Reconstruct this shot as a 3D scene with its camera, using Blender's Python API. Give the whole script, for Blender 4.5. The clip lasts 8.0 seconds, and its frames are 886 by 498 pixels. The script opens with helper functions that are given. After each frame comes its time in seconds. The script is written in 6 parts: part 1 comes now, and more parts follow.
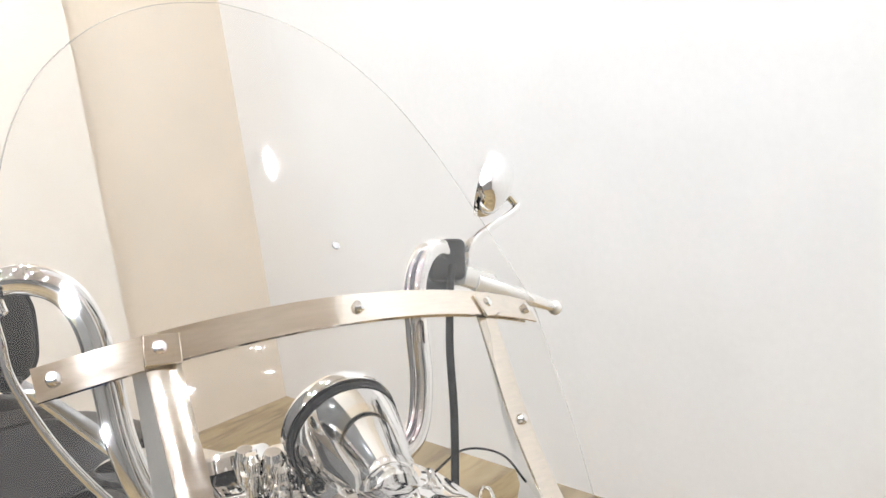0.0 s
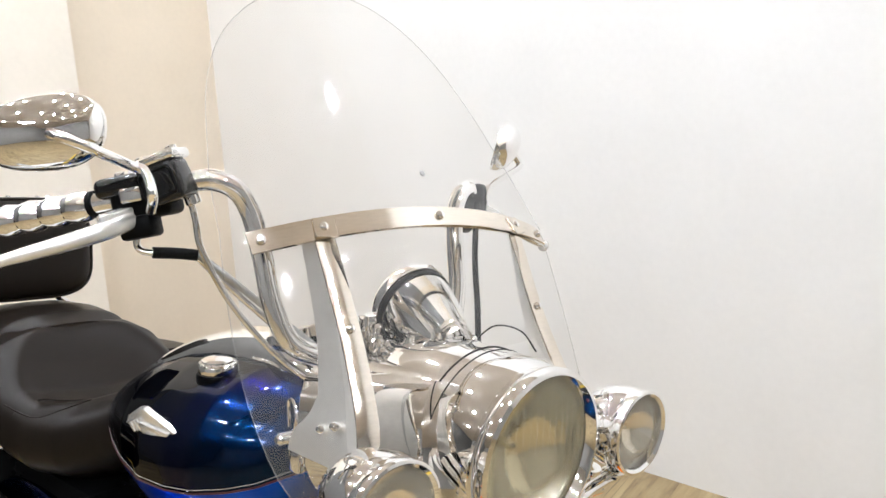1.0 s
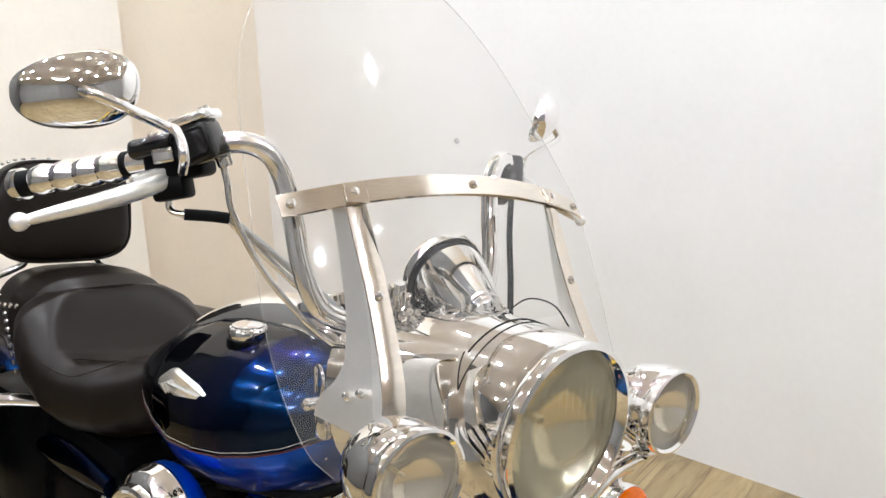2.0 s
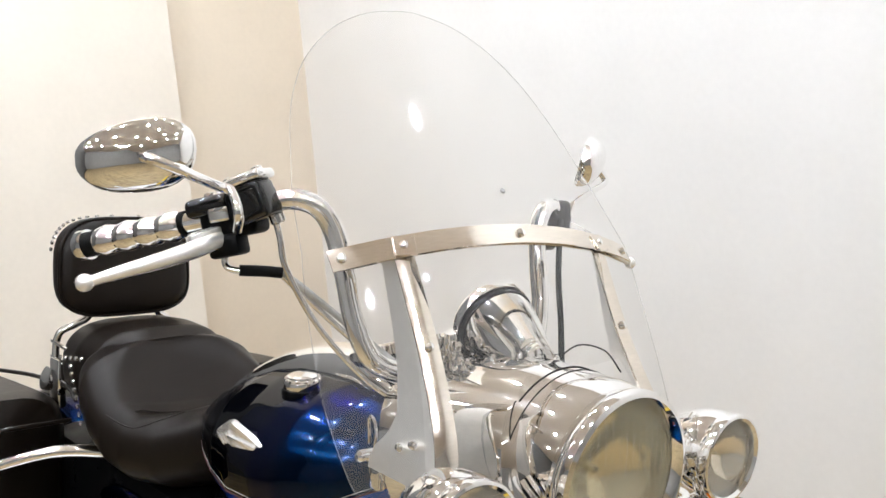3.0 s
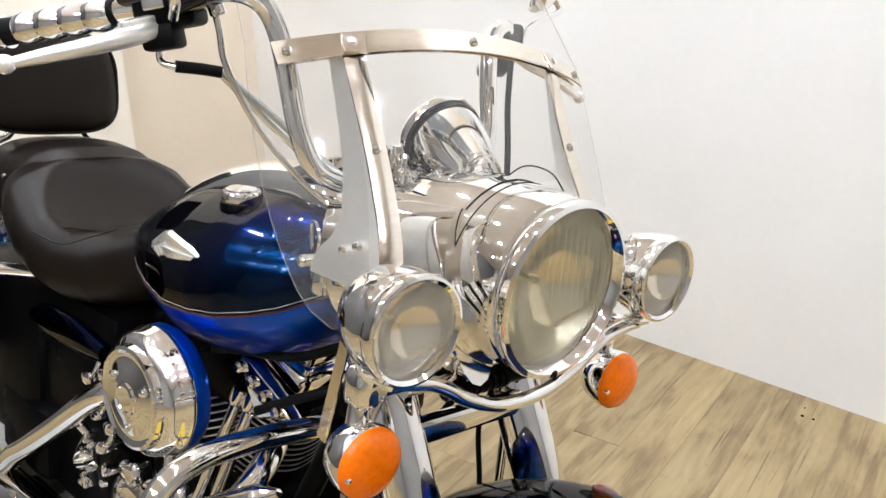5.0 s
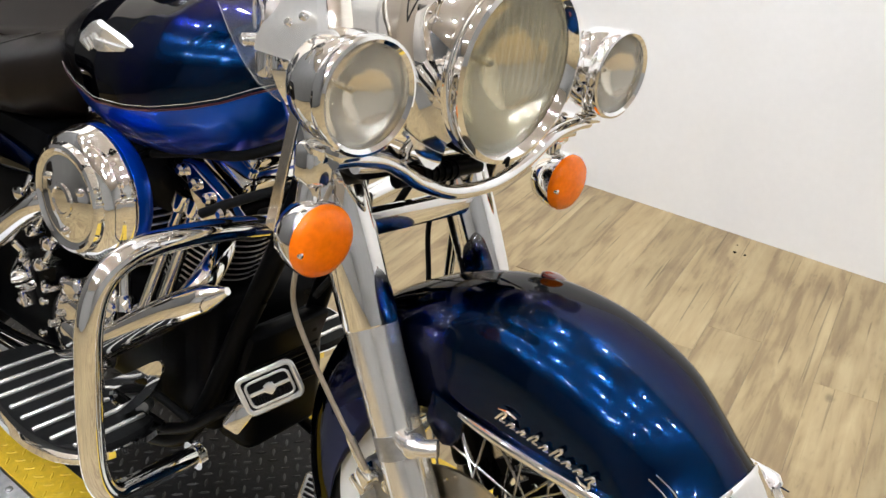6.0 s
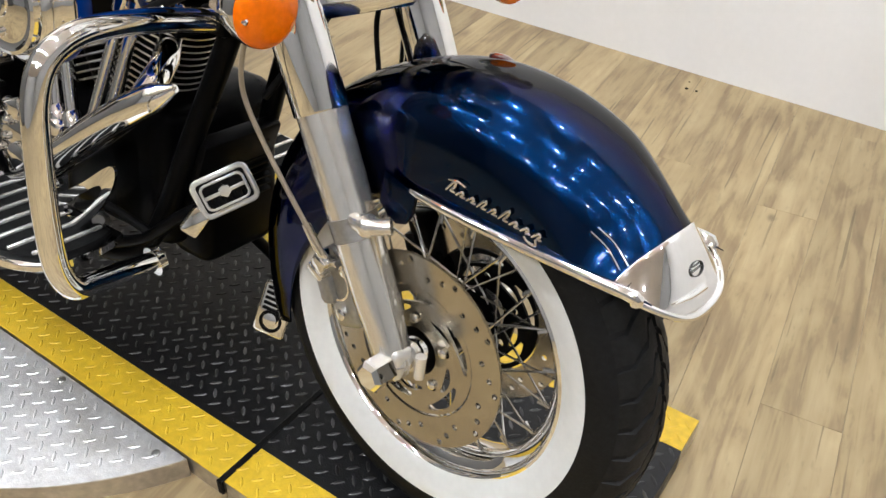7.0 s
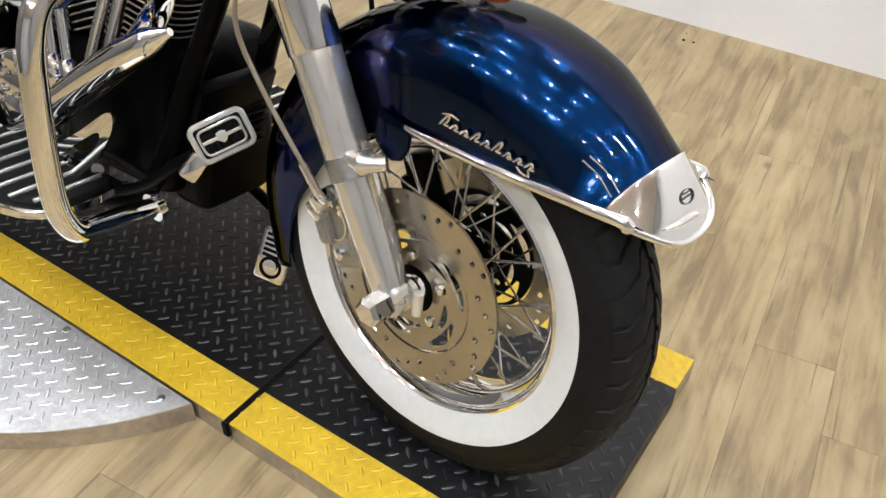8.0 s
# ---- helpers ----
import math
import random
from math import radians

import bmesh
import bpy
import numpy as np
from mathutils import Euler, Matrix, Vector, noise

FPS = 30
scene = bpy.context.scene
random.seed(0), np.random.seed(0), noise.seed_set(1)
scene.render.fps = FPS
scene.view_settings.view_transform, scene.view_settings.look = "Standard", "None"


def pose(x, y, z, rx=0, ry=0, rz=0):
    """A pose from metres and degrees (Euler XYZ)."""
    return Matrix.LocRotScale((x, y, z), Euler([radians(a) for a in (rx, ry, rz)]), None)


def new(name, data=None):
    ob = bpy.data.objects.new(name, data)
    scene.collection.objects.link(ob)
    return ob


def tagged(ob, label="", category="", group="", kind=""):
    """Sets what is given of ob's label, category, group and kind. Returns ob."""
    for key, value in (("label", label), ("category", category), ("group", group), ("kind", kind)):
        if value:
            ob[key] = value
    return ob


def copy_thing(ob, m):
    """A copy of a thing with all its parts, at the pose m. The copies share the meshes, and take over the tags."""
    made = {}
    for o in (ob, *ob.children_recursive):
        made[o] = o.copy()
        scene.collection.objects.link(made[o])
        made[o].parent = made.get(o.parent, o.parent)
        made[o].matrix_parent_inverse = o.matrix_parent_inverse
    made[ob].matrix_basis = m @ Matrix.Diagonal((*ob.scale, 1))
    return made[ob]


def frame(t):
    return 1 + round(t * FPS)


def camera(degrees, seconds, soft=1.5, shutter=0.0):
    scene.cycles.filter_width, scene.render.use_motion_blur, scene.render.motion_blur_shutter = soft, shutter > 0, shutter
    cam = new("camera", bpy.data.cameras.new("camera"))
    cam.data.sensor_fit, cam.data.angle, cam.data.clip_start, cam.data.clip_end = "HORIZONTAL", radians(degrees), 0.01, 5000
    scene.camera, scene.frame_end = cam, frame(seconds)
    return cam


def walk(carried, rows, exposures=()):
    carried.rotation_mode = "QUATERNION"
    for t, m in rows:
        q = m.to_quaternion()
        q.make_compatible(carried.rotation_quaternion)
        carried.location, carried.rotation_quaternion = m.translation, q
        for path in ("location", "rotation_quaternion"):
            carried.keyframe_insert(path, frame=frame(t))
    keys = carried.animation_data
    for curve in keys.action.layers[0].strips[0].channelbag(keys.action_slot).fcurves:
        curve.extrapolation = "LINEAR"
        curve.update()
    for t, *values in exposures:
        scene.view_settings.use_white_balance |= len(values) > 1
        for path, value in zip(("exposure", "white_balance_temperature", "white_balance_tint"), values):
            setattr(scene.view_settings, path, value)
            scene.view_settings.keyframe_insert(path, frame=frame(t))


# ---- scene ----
cam = camera(56.77, 8.0)
PATH = [
    (0, 0.3388, -0.2540, 1.3776, 79.95, 7.45, 49.85),
    (0.5, 0.4213, -0.4456, 1.3999, 81.73, 6.43, 47.18),
    (1, 0.4922, -0.6075, 1.3818, 78.34, 3.01, 45.39),
    (2.5, 0.4842, -0.5846, 1.3662, 77.57, 2.90, 49.78),
    (3, 0.4977, -0.5931, 1.3829, 79.83, 4.25, 51.64),
    (3.5, 0.4978, -0.5973, 1.3822, 79.17, 2.54, 51.84),
    (4, 0.4947, -0.5878, 1.3864, 77.44, 2.70, 49.44),
    (4.5, 0.4913, -0.5877, 1.3505, 73.58, 1.60, 48.09),
    (4.7, 0.4866, -0.5932, 1.3335, 72.45, 1.17, 48.13),
    (5.8, 0.4775, -0.6228, 1.2258, 63.25, -0.33, 45.41),
    (6, 0.4880, -0.6294, 1.2051, 61.47, -0.93, 44.16),
    (6.5, 0.5284, -0.6568, 1.1491, 56.88, -1.42, 42.01),
    (7, 0.5517, -0.6801, 1.1129, 53.17, -1.22, 41.00),
    (7.5, 0.5759, -0.7011, 1.0851, 50.54, -1.41, 40.85),
    (8, 0.5817, -0.7037, 1.0905, 50.95, -0.52, 40.55),
]
walk(cam, [(t, pose(*p)) for t, *p in PATH], exposures=((0, -0.06), (1, -0.10), (2.5, -0.15), (4, -0.15), (4.7, -0.06), (5.8, 0.0), (8, 0.0)))

# ---- light of the showroom: ceiling lamps only ----
world = bpy.data.worlds.new("room_air")
scene.world = world
world.use_nodes = True
world.node_tree.nodes["Background"].inputs[0].default_value = (1.0, 0.95, 0.88, 1)
world.node_tree.nodes["Background"].inputs[1].default_value = 0.12
LAMP_POWER = 570.0
TUBE_POWER = 100.0

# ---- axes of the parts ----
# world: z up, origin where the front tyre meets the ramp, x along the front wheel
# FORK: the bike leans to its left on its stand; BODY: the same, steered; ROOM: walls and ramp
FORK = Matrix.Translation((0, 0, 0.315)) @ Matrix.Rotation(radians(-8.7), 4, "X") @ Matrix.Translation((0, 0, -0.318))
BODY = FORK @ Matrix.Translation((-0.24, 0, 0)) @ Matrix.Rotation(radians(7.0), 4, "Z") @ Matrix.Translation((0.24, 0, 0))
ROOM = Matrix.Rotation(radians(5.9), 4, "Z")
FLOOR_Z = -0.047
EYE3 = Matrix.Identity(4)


# ---- materials ----
def material(name, color, rough=0.5, metal=0.0, coat=0.0, grain=0.0, grain_size=60.0, wear=0.0, bump=0.0,
             bump_size=200.0, island=0.0, per_object=0.0, stretch=None, coat_rough=0.03, rough_var=0.0, spec=None, edge=None):
    """A surface with broad blotches (wear), fine grain and fine relief, all in metres."""
    m = bpy.data.materials.new(name)
    m.use_nodes = True
    nt = m.node_tree
    b = nt.nodes["Principled BSDF"]
    b.inputs["Roughness"].default_value = rough
    b.inputs["Metallic"].default_value = metal
    b.inputs["Coat Weight"].default_value = coat
    b.inputs["Coat Roughness"].default_value = coat_rough
    if edge:
        b.inputs["Coat IOR"].default_value = 1.33
        b.inputs["Specular Tint"].default_value = (*edge, 1)
    if spec is not None:
        b.inputs["Specular IOR Level"].default_value = spec
    geo = nt.nodes.new("ShaderNodeTexCoord")
    vec = geo.outputs["Object"]
    if stretch:
        mp = nt.nodes.new("ShaderNodeMapping")
        mp.inputs["Scale"].default_value = stretch
        nt.links.new(vec, mp.inputs["Vector"])
        vec = mp.outputs["Vector"]

    def tex(size, detail=4.0):
        n = nt.nodes.new("ShaderNodeTexNoise")
        n.inputs["Scale"].default_value = size
        n.inputs["Detail"].default_value = detail
        nt.links.new(vec, n.inputs["Vector"])
        return n.outputs["Fac"]

    def scaled(sock, low, high):
        r = nt.nodes.new("ShaderNodeMapRange")
        r.inputs["From Min"].default_value, r.inputs["From Max"].default_value = 0.3, 0.7
        r.inputs["To Min"].default_value, r.inputs["To Max"].default_value = low, high
        nt.links.new(sock, r.inputs["Value"])
        return r.outputs["Result"]

    def times(a, c):
        n = nt.nodes.new("ShaderNodeMath")
        n.operation = "MULTIPLY"
        nt.links.new(a, n.inputs[0])
        nt.links.new(c, n.inputs[1])
        return n.outputs[0]

    factors = []
    if grain:
        factors.append(scaled(tex(grain_size, 6), 1 - grain, 1 + grain))
    if wear:
        factors.append(scaled(tex(grain_size / 14, 3), 1 - wear, 1 + wear))
    if island:
        g = nt.nodes.new("ShaderNodeNewGeometry")
        r = nt.nodes.new("ShaderNodeMapRange")
        r.inputs["To Min"].default_value, r.inputs["To Max"].default_value = 1 - island, 1 + island
        nt.links.new(g.outputs["Random Per Island"], r.inputs["Value"])
        factors.append(r.outputs["Result"])
    if per_object:
        g = nt.nodes.new("ShaderNodeObjectInfo")
        r = nt.nodes.new("ShaderNodeMapRange")
        r.inputs["To Min"].default_value, r.inputs["To Max"].default_value = 1 - per_object, 1 + per_object
        nt.links.new(g.outputs["Random"], r.inputs["Value"])
        factors.append(r.outputs["Result"])
    if factors:
        f = factors[0]
        for g in factors[1:]:
            f = times(f, g)
        v = nt.nodes.new("ShaderNodeVectorMath")
        v.operation = "SCALE"
        v.inputs[0].default_value = color
        nt.links.new(f, v.inputs["Scale"])
        nt.links.new(v.outputs[0], b.inputs["Base Color"])
    else:
        b.inputs["Base Color"].default_value = (*color, 1)
    if rough_var:
        nt.links.new(scaled(tex(grain_size / 3, 5), max(0.01, rough - rough_var), rough + rough_var), b.inputs["Roughness"])
    if bump:
        n = nt.nodes.new("ShaderNodeBump")
        n.inputs["Strength"].default_value = bump
        n.inputs["Distance"].default_value = 0.002
        nt.links.new(tex(bump_size, 5), n.inputs["Height"])
        nt.links.new(n.outputs[0], b.inputs["Normal"])
    return m


def clear_sheet(name, tint, gloss_rough, ior, haze=0.0, cloud=(0.85, 0.84, 0.82)):
    """Clear plastic or glass in a thin sheet: see-through, with a Fresnel gloss and a little haze."""
    m = bpy.data.materials.new(name)
    m.use_nodes = True
    nt = m.node_tree
    nt.nodes.remove(nt.nodes["Principled BSDF"])
    out = nt.nodes["Material Output"]
    tr = nt.nodes.new("ShaderNodeBsdfTransparent")
    tr.inputs[0].default_value = (*tint, 1)
    gl = nt.nodes.new("ShaderNodeBsdfGlossy")
    gl.inputs["Roughness"].default_value = gloss_rough
    fr = nt.nodes.new("ShaderNodeFresnel")
    fr.inputs["IOR"].default_value = ior
    base = tr.outputs[0]
    if haze:
        df = nt.nodes.new("ShaderNodeBsdfDiffuse")
        df.inputs[0].default_value = (*cloud, 1)
        mh = nt.nodes.new("ShaderNodeMixShader")
        mh.inputs[0].default_value = haze
        nt.links.new(base, mh.inputs[1])
        nt.links.new(df.outputs[0], mh.inputs[2])
        base = mh.outputs[0]
    mx = nt.nodes.new("ShaderNodeMixShader")
    nt.links.new(fr.outputs[0], mx.inputs[0])
    nt.links.new(base, mx.inputs[1])
    nt.links.new(gl.outputs[0], mx.inputs[2])
    nt.links.new(mx.outputs[0], out.inputs["Surface"])
    return m


def glowing(name, color, strength):
    m = bpy.data.materials.new(name)
    m.use_nodes = True
    nt = m.node_tree
    nt.nodes.remove(nt.nodes["Principled BSDF"])
    e = nt.nodes.new("ShaderNodeEmission")
    e.inputs[0].default_value = (*color, 1)
    e.inputs[1].default_value = strength
    nt.links.new(e.outputs[0], nt.nodes["Material Output"].inputs["Surface"])
    return m


CHROME = material("chrome", (0.93, 0.925, 0.915), 0.035, 1.0, rough_var=0.015, grain=0.015, grain_size=90)
# warm tint puts the mirrored tan ceiling into the steel's base colour
BRUSHED = material("brushed_stainless", (0.81, 0.745, 0.655), 0.13, 1.0, grain=0.05, grain_size=300, stretch=(1, 0.05, 1), rough_var=0.04)
ALLOY = material("polished_alloy", (0.92, 0.905, 0.87), 0.22, 0.72, grain=0.03, grain_size=50, wear=0.04)
FORK_ALLOY = material("fork_alloy", (0.86, 0.83, 0.78), 0.2, 0.88, grain=0.05, grain_size=60, wear=0.05, rough_var=0.04)
SATIN = material("satin_steel", (0.82, 0.79, 0.74), 0.36, 0.75, grain=0.03, grain_size=120, wear=0.03)
CAST = material("grey_cast_alloy", (0.42, 0.42, 0.41), 0.42, 1.0, grain=0.1, grain_size=160, bump=0.2, bump_size=400)
ROTOR_STEEL = material("rotor_steel", (0.54, 0.50, 0.425), 0.2, 1.0, grain=0.05, grain_size=60, wear=0.08)
SPOKE_STEEL = material("spoke_steel", (0.6, 0.6, 0.6), 0.2, 1.0, grain=0.05)
NAVY = material("dark_blue_paint", (0.0003, 0.0140, 0.056), 0.225, 1.0, coat=0.6, grain=0.015, grain_size=200, wear=0.06, edge=(0.004, 0.02, 0.10))
COBALT = material("bright_blue_paint", (0.001, 0.072, 0.50), 0.29, 0.8, coat=0.8, grain=0.02, grain_size=200, wear=0.05, edge=(0.02, 0.08, 0.4))
PINSTRIPE = material("red_pinstripe", (0.04, 0.003, 0.008), 0.3, 0.0, coat=0.6)
BLACK_PAINT = material("black_enamel", (0.002, 0.002, 0.0022), 0.34, 0.0, rough_var=0.08, grain=0.2, spec=0.05)
GLOSS_BLACK = material("gloss_black_enamel", (0.003, 0.003, 0.0032), 0.16, 0.0, spec=0.5, rough_var=0.05, grain=0.2)
BLACK_PLASTIC = material("black_plastic", (0.003, 0.003, 0.0032), 0.4, 0.0, spec=0.08, grain=0.2, bump=0.15, bump_size=700)
RUBBER = material("black_rubber", (0.004, 0.004, 0.004), 0.6, 0.0, spec=0.1, grain=0.25, grain_size=150, wear=0.15, bump=0.2, bump_size=500)
TYRE = material("tyre_rubber", (0.0055, 0.0055, 0.0058), 0.62, 0.0, grain=0.3, grain_size=120, wear=0.25, bump=0.3, bump_size=260, spec=0.2)
WHITEWALL = material("whitewall_rubber", (0.74, 0.74, 0.71), 0.55, 0.0, grain=0.03, grain_size=80, wear=0.03, bump=0.05)
LEATHER = material("black_leather", (0.0075, 0.0050, 0.0034), 0.36, 0.0, grain=0.10, grain_size=160, wear=0.08, bump=0.08, bump_size=420, rough_var=0.02, spec=0.19)
AMBER = material("amber_lens", (0.86, 0.165, 0.001), 0.2, 0.0, coat=0.1, grain=0.08, grain_size=130, bump=0.25, bump_size=230, spec=0.3)
REFLECTOR = material("lamp_reflector", (0.86, 0.81, 0.67), 0.13, 0.88, bump=0.3, bump_size=60, grain=0.04)
MIRROR_BOWL = material("lamp_mirror_bowl", (0.93, 0.875, 0.77), 0.10, 0.84, bump=0.6, bump_size=34, grain=0.04)
# same rubber as TYRE, lightened so that the grooves below look shaded
TREAD = material("lighter_tread_rubber", (0.0075, 0.0075, 0.0078), 0.58, 0.0, spec=0.22, grain=0.3, grain_size=120, wear=0.2, bump=0.3, bump_size=260)
LENS = clear_sheet("lamp_glass", (0.96, 0.935, 0.85), 0.05, 1.55, haze=0.05, cloud=(0.92, 0.86, 0.68))
CLEAR_LENS = clear_sheet("clear_lamp_glass", (0.975, 0.96, 0.92), 0.03, 1.45, haze=0.03)
SCREEN = clear_sheet("clear_polycarbonate", (0.965, 0.96, 0.95), 0.05, 1.45, haze=0.042, cloud=(0.88, 0.87, 0.85))
WALL_PAINT = material("white_wall_paint", (0.80, 0.785, 0.76), 0.7, 0.0, grain=0.012, grain_size=40, wear=0.02, bump=0.1, bump_size=300)
CEILING_PAINT = material("ceiling_paint", (0.66, 0.60, 0.535), 0.8, 0.0, grain=0.03, grain_size=30, wear=0.03)
BEIGE_WALL = material("beige_wall", (0.74, 0.645, 0.52), 0.7, 0.0, grain=0.015, grain_size=40, wear=0.03, bump=0.1, bump_size=300)
CREAM_WALL = material("cream_wall", (0.76, 0.70, 0.61), 0.7, 0.0, grain=0.015, grain_size=40, wear=0.03, bump=0.1, bump_size=300)
CHARCOAL_PAINT = material("charcoal_wall_paint", (0.11, 0.107, 0.102), 0.75, 0.0, grain=0.02, grain_size=40, wear=0.05, bump=0.1, bump_size=300)
GREY_PAINT = material("grey_wall_paint", (0.29, 0.285, 0.278), 0.75, 0.0, grain=0.02, grain_size=40, wear=0.05, bump=0.1, bump_size=300)
BASE_TRIM = material("white_skirting", (0.76, 0.75, 0.72), 0.4, 0.0, grain=0.02)
PLATE_BLACK = material("black_tread_plate", (0.007, 0.007, 0.0075), 0.42, 0.1, spec=0.3, grain=0.35, grain_size=90, wear=0.3, bump=0.3, bump_size=320, rough_var=0.1)
PLATE_YELLOW = material("yellow_tread_paint", (0.64, 0.42, 0.022), 0.42, 0.0, grain=0.12, grain_size=70, wear=0.12, bump=0.2, bump_size=260)
PLATE_SILVER = material("bare_tread_plate", (0.74, 0.74, 0.74), 0.38, 0.65, grain=0.12, grain_size=80, wear=0.12, bump=0.2, bump_size=300, rough_var=0.1)
EDGE_METAL = material("bare_edge_metal", (0.50, 0.46, 0.40), 0.3, 0.85, grain=0.15, grain_size=80, wear=0.25, bump=0.2, bump_size=160)
STUD_WORN = material("worn_stud_tops", (0.05, 0.05, 0.051), 0.32, 0.5, island=0.7, grain=0.3)
GAP_DARK = material("dark_gap", (0.006, 0.005, 0.004), 0.8, 0.0, grain=0.2)
SMOKED = material("dark_gauge_face", (0.01, 0.01, 0.011), 0.25, 0.0, coat=0.4, grain=0.1)
LAMP_GLOW = glowing("lamp_glow", (0.918, 0.97, 1.058), LAMP_POWER)
TUBE_GLOW = glowing("tube_glow", (0.918, 0.97, 1.058), TUBE_POWER)


def plank_material():
    """Rustic oak: broad tan and grey-brown patches, streaks, thin dark cracks and a few knots; each plank differs."""
    m = material("oak_vinyl_plank", (0.37, 0.255, 0.135), 0.42, 0.0, bump=0.12, bump_size=120, stretch=(1.2, 9, 9))
    nt = m.node_tree
    b = nt.nodes["Principled BSDF"]
    info = nt.nodes.new("ShaderNodeObjectInfo")
    tc = nt.nodes.new("ShaderNodeTexCoord")

    def node(kind, **vals):
        n = nt.nodes.new(kind)
        for k, v in vals.items():
            n.inputs[k].default_value = v
        return n

    mul = nt.nodes.new("ShaderNodeVectorMath")
    mul.operation = "SCALE"
    mul.inputs[0].default_value = (37, 91, 13)
    nt.links.new(info.outputs["Random"], mul.inputs["Scale"])

    def coords(sx, sy):
        add = nt.nodes.new("ShaderNodeVectorMath")
        add.operation = "MULTIPLY_ADD"
        add.inputs[1].default_value = (sx, sy, sy)
        nt.links.new(tc.outputs["Object"], add.inputs[0])
        nt.links.new(mul.outputs[0], add.inputs[2])
        return add.outputs[0]

    def noise(sx, sy, size, detail, twist=0.0):
        n = node("ShaderNodeTexNoise", Scale=size, Detail=detail, Distortion=twist)
        nt.links.new(coords(sx, sy), n.inputs["Vector"])
        return n.outputs["Fac"]

    def math2(op, a, c, d=None):
        n = nt.nodes.new("ShaderNodeMath")
        n.operation = op
        for k, v in enumerate((a, c, d)):
            if v is None:
                continue
            if isinstance(v, float):
                n.inputs[k].default_value = v
            else:
                nt.links.new(v, n.inputs[k])
        return n.outputs[0]

    def span(v, f0, f1, t0, t1):
        n = node("ShaderNodeMapRange")
        for k, x in zip(("From Min", "From Max", "To Min", "To Max"), (f0, f1, t0, t1)):
            n.inputs[k].default_value = x
        nt.links.new(v, n.inputs["Value"])
        return n.outputs["Result"]

    patch = noise(2.2, 8.0, 1.5, 5, 0.7)
    streak = noise(2.6, 38.0, 1.4, 7, 0.7)
    total = math2("MULTIPLY_ADD", patch, 0.66, math2("MULTIPLY", streak, 0.34))
    ramp = nt.nodes.new("ShaderNodeValToRGB")
    e = ramp.color_ramp.elements
    e[0].position, e[0].color = 0.31, (0.170, 0.113, 0.055, 1)
    e[1].position, e[1].color = 0.67, (0.41, 0.318, 0.174, 1)
    for at, col in ((0.43, (0.240, 0.171, 0.088, 1)), (0.50, (0.320, 0.236, 0.120, 1))):
        k = e.new(at)
        k.color = col
    nt.links.new(total, ramp.inputs[0])
    crack = span(noise(1.6, 60.0, 1.3, 3, 0.3), 0.66, 0.70, 1.0, 0.58)
    vor = node("ShaderNodeTexVoronoi", Scale=1.0)
    nt.links.new(coords(3.2, 6.5), vor.inputs["Vector"])
    knot = span(vor.outputs["Distance"], 0.03, 0.085, 0.5, 1.0)
    fleck = span(noise(9.0, 30.0, 2.5, 3), 0.60, 0.72, 1.0, 0.84)
    shade = math2("MULTIPLY", math2("MULTIPLY", crack, knot), math2("MULTIPLY", fleck, span(info.outputs["Random"], 0.0, 1.0, 0.90, 1.10)))
    out = nt.nodes.new("ShaderNodeVectorMath")
    out.operation = "SCALE"
    nt.links.new(ramp.outputs[0], out.inputs[0])
    nt.links.new(shade, out.inputs["Scale"])
    nt.links.new(out.outputs[0], b.inputs["Base Color"])
    return m


PLANK = plank_material()


# ---- mesh helpers ----
def along(origin, direction):
    """A matrix with its z axis along the direction."""
    q = Vector(direction).to_track_quat("Z", "Y").to_matrix().to_4x4()
    return Matrix.Translation(origin) @ q


def smooth_line(points, steps=8):
    """A Catmull-Rom curve through the points."""
    p = [Vector(q) for q in points]
    p = [2 * p[0] - p[1]] + p + [2 * p[-1] - p[-2]]
    out = []
    for i in range(1, len(p) - 2):
        a, b, c, d = p[i - 1], p[i], p[i + 1], p[i + 2]
        for k in range(steps):
            t = k / steps
            out.append(0.5 * (2 * b + (c - a) * t + (2 * a - 5 * b + 4 * c - d) * t * t + (3 * b - a - 3 * c + d) * t ** 3))
    out.append(p[-2])
    return out


def loft(bm, rings, closed=True, cap=True):
    made = [[bm.verts.new(v) for v in ring] for ring in rings]
    n = len(made[0])
    for a, b in zip(made, made[1:]):
        for i in range(n if closed else n - 1):
            j = (i + 1) % n
            bm.faces.new((a[i], a[j], b[j], b[i]))
    if cap and closed:
        bm.faces.new(list(reversed(made[0])))
        bm.faces.new(made[-1])
    return made


def tube(bm, points, radius, seg=14, steps=8, curve=True, cap=True):
    line = smooth_line(points, steps) if curve else [Vector(p) for p in points]
    radii = radius if isinstance(radius, (list, tuple)) else None
    rings, up = [], None
    for i, p in enumerate(line):
        d = (line[min(i + 1, len(line) - 1)] - line[max(i - 1, 0)]).normalized()
        if up is None:
            up = d.orthogonal().normalized()
        up = (up - d * up.dot(d)).normalized()
        side = d.cross(up)
        if radii:
            f = i / max(1, len(line) - 1) * (len(radii) - 1)
            k = min(int(f), len(radii) - 2)
            r = radii[k] + (radii[k + 1] - radii[k]) * (f - k)
        else:
            r = radius
        rings.append([p + r * (math.cos(a) * up + math.sin(a) * side) for a in (2 * math.pi * k / seg for k in range(seg))])
    loft(bm, rings, cap=cap)
    return bm


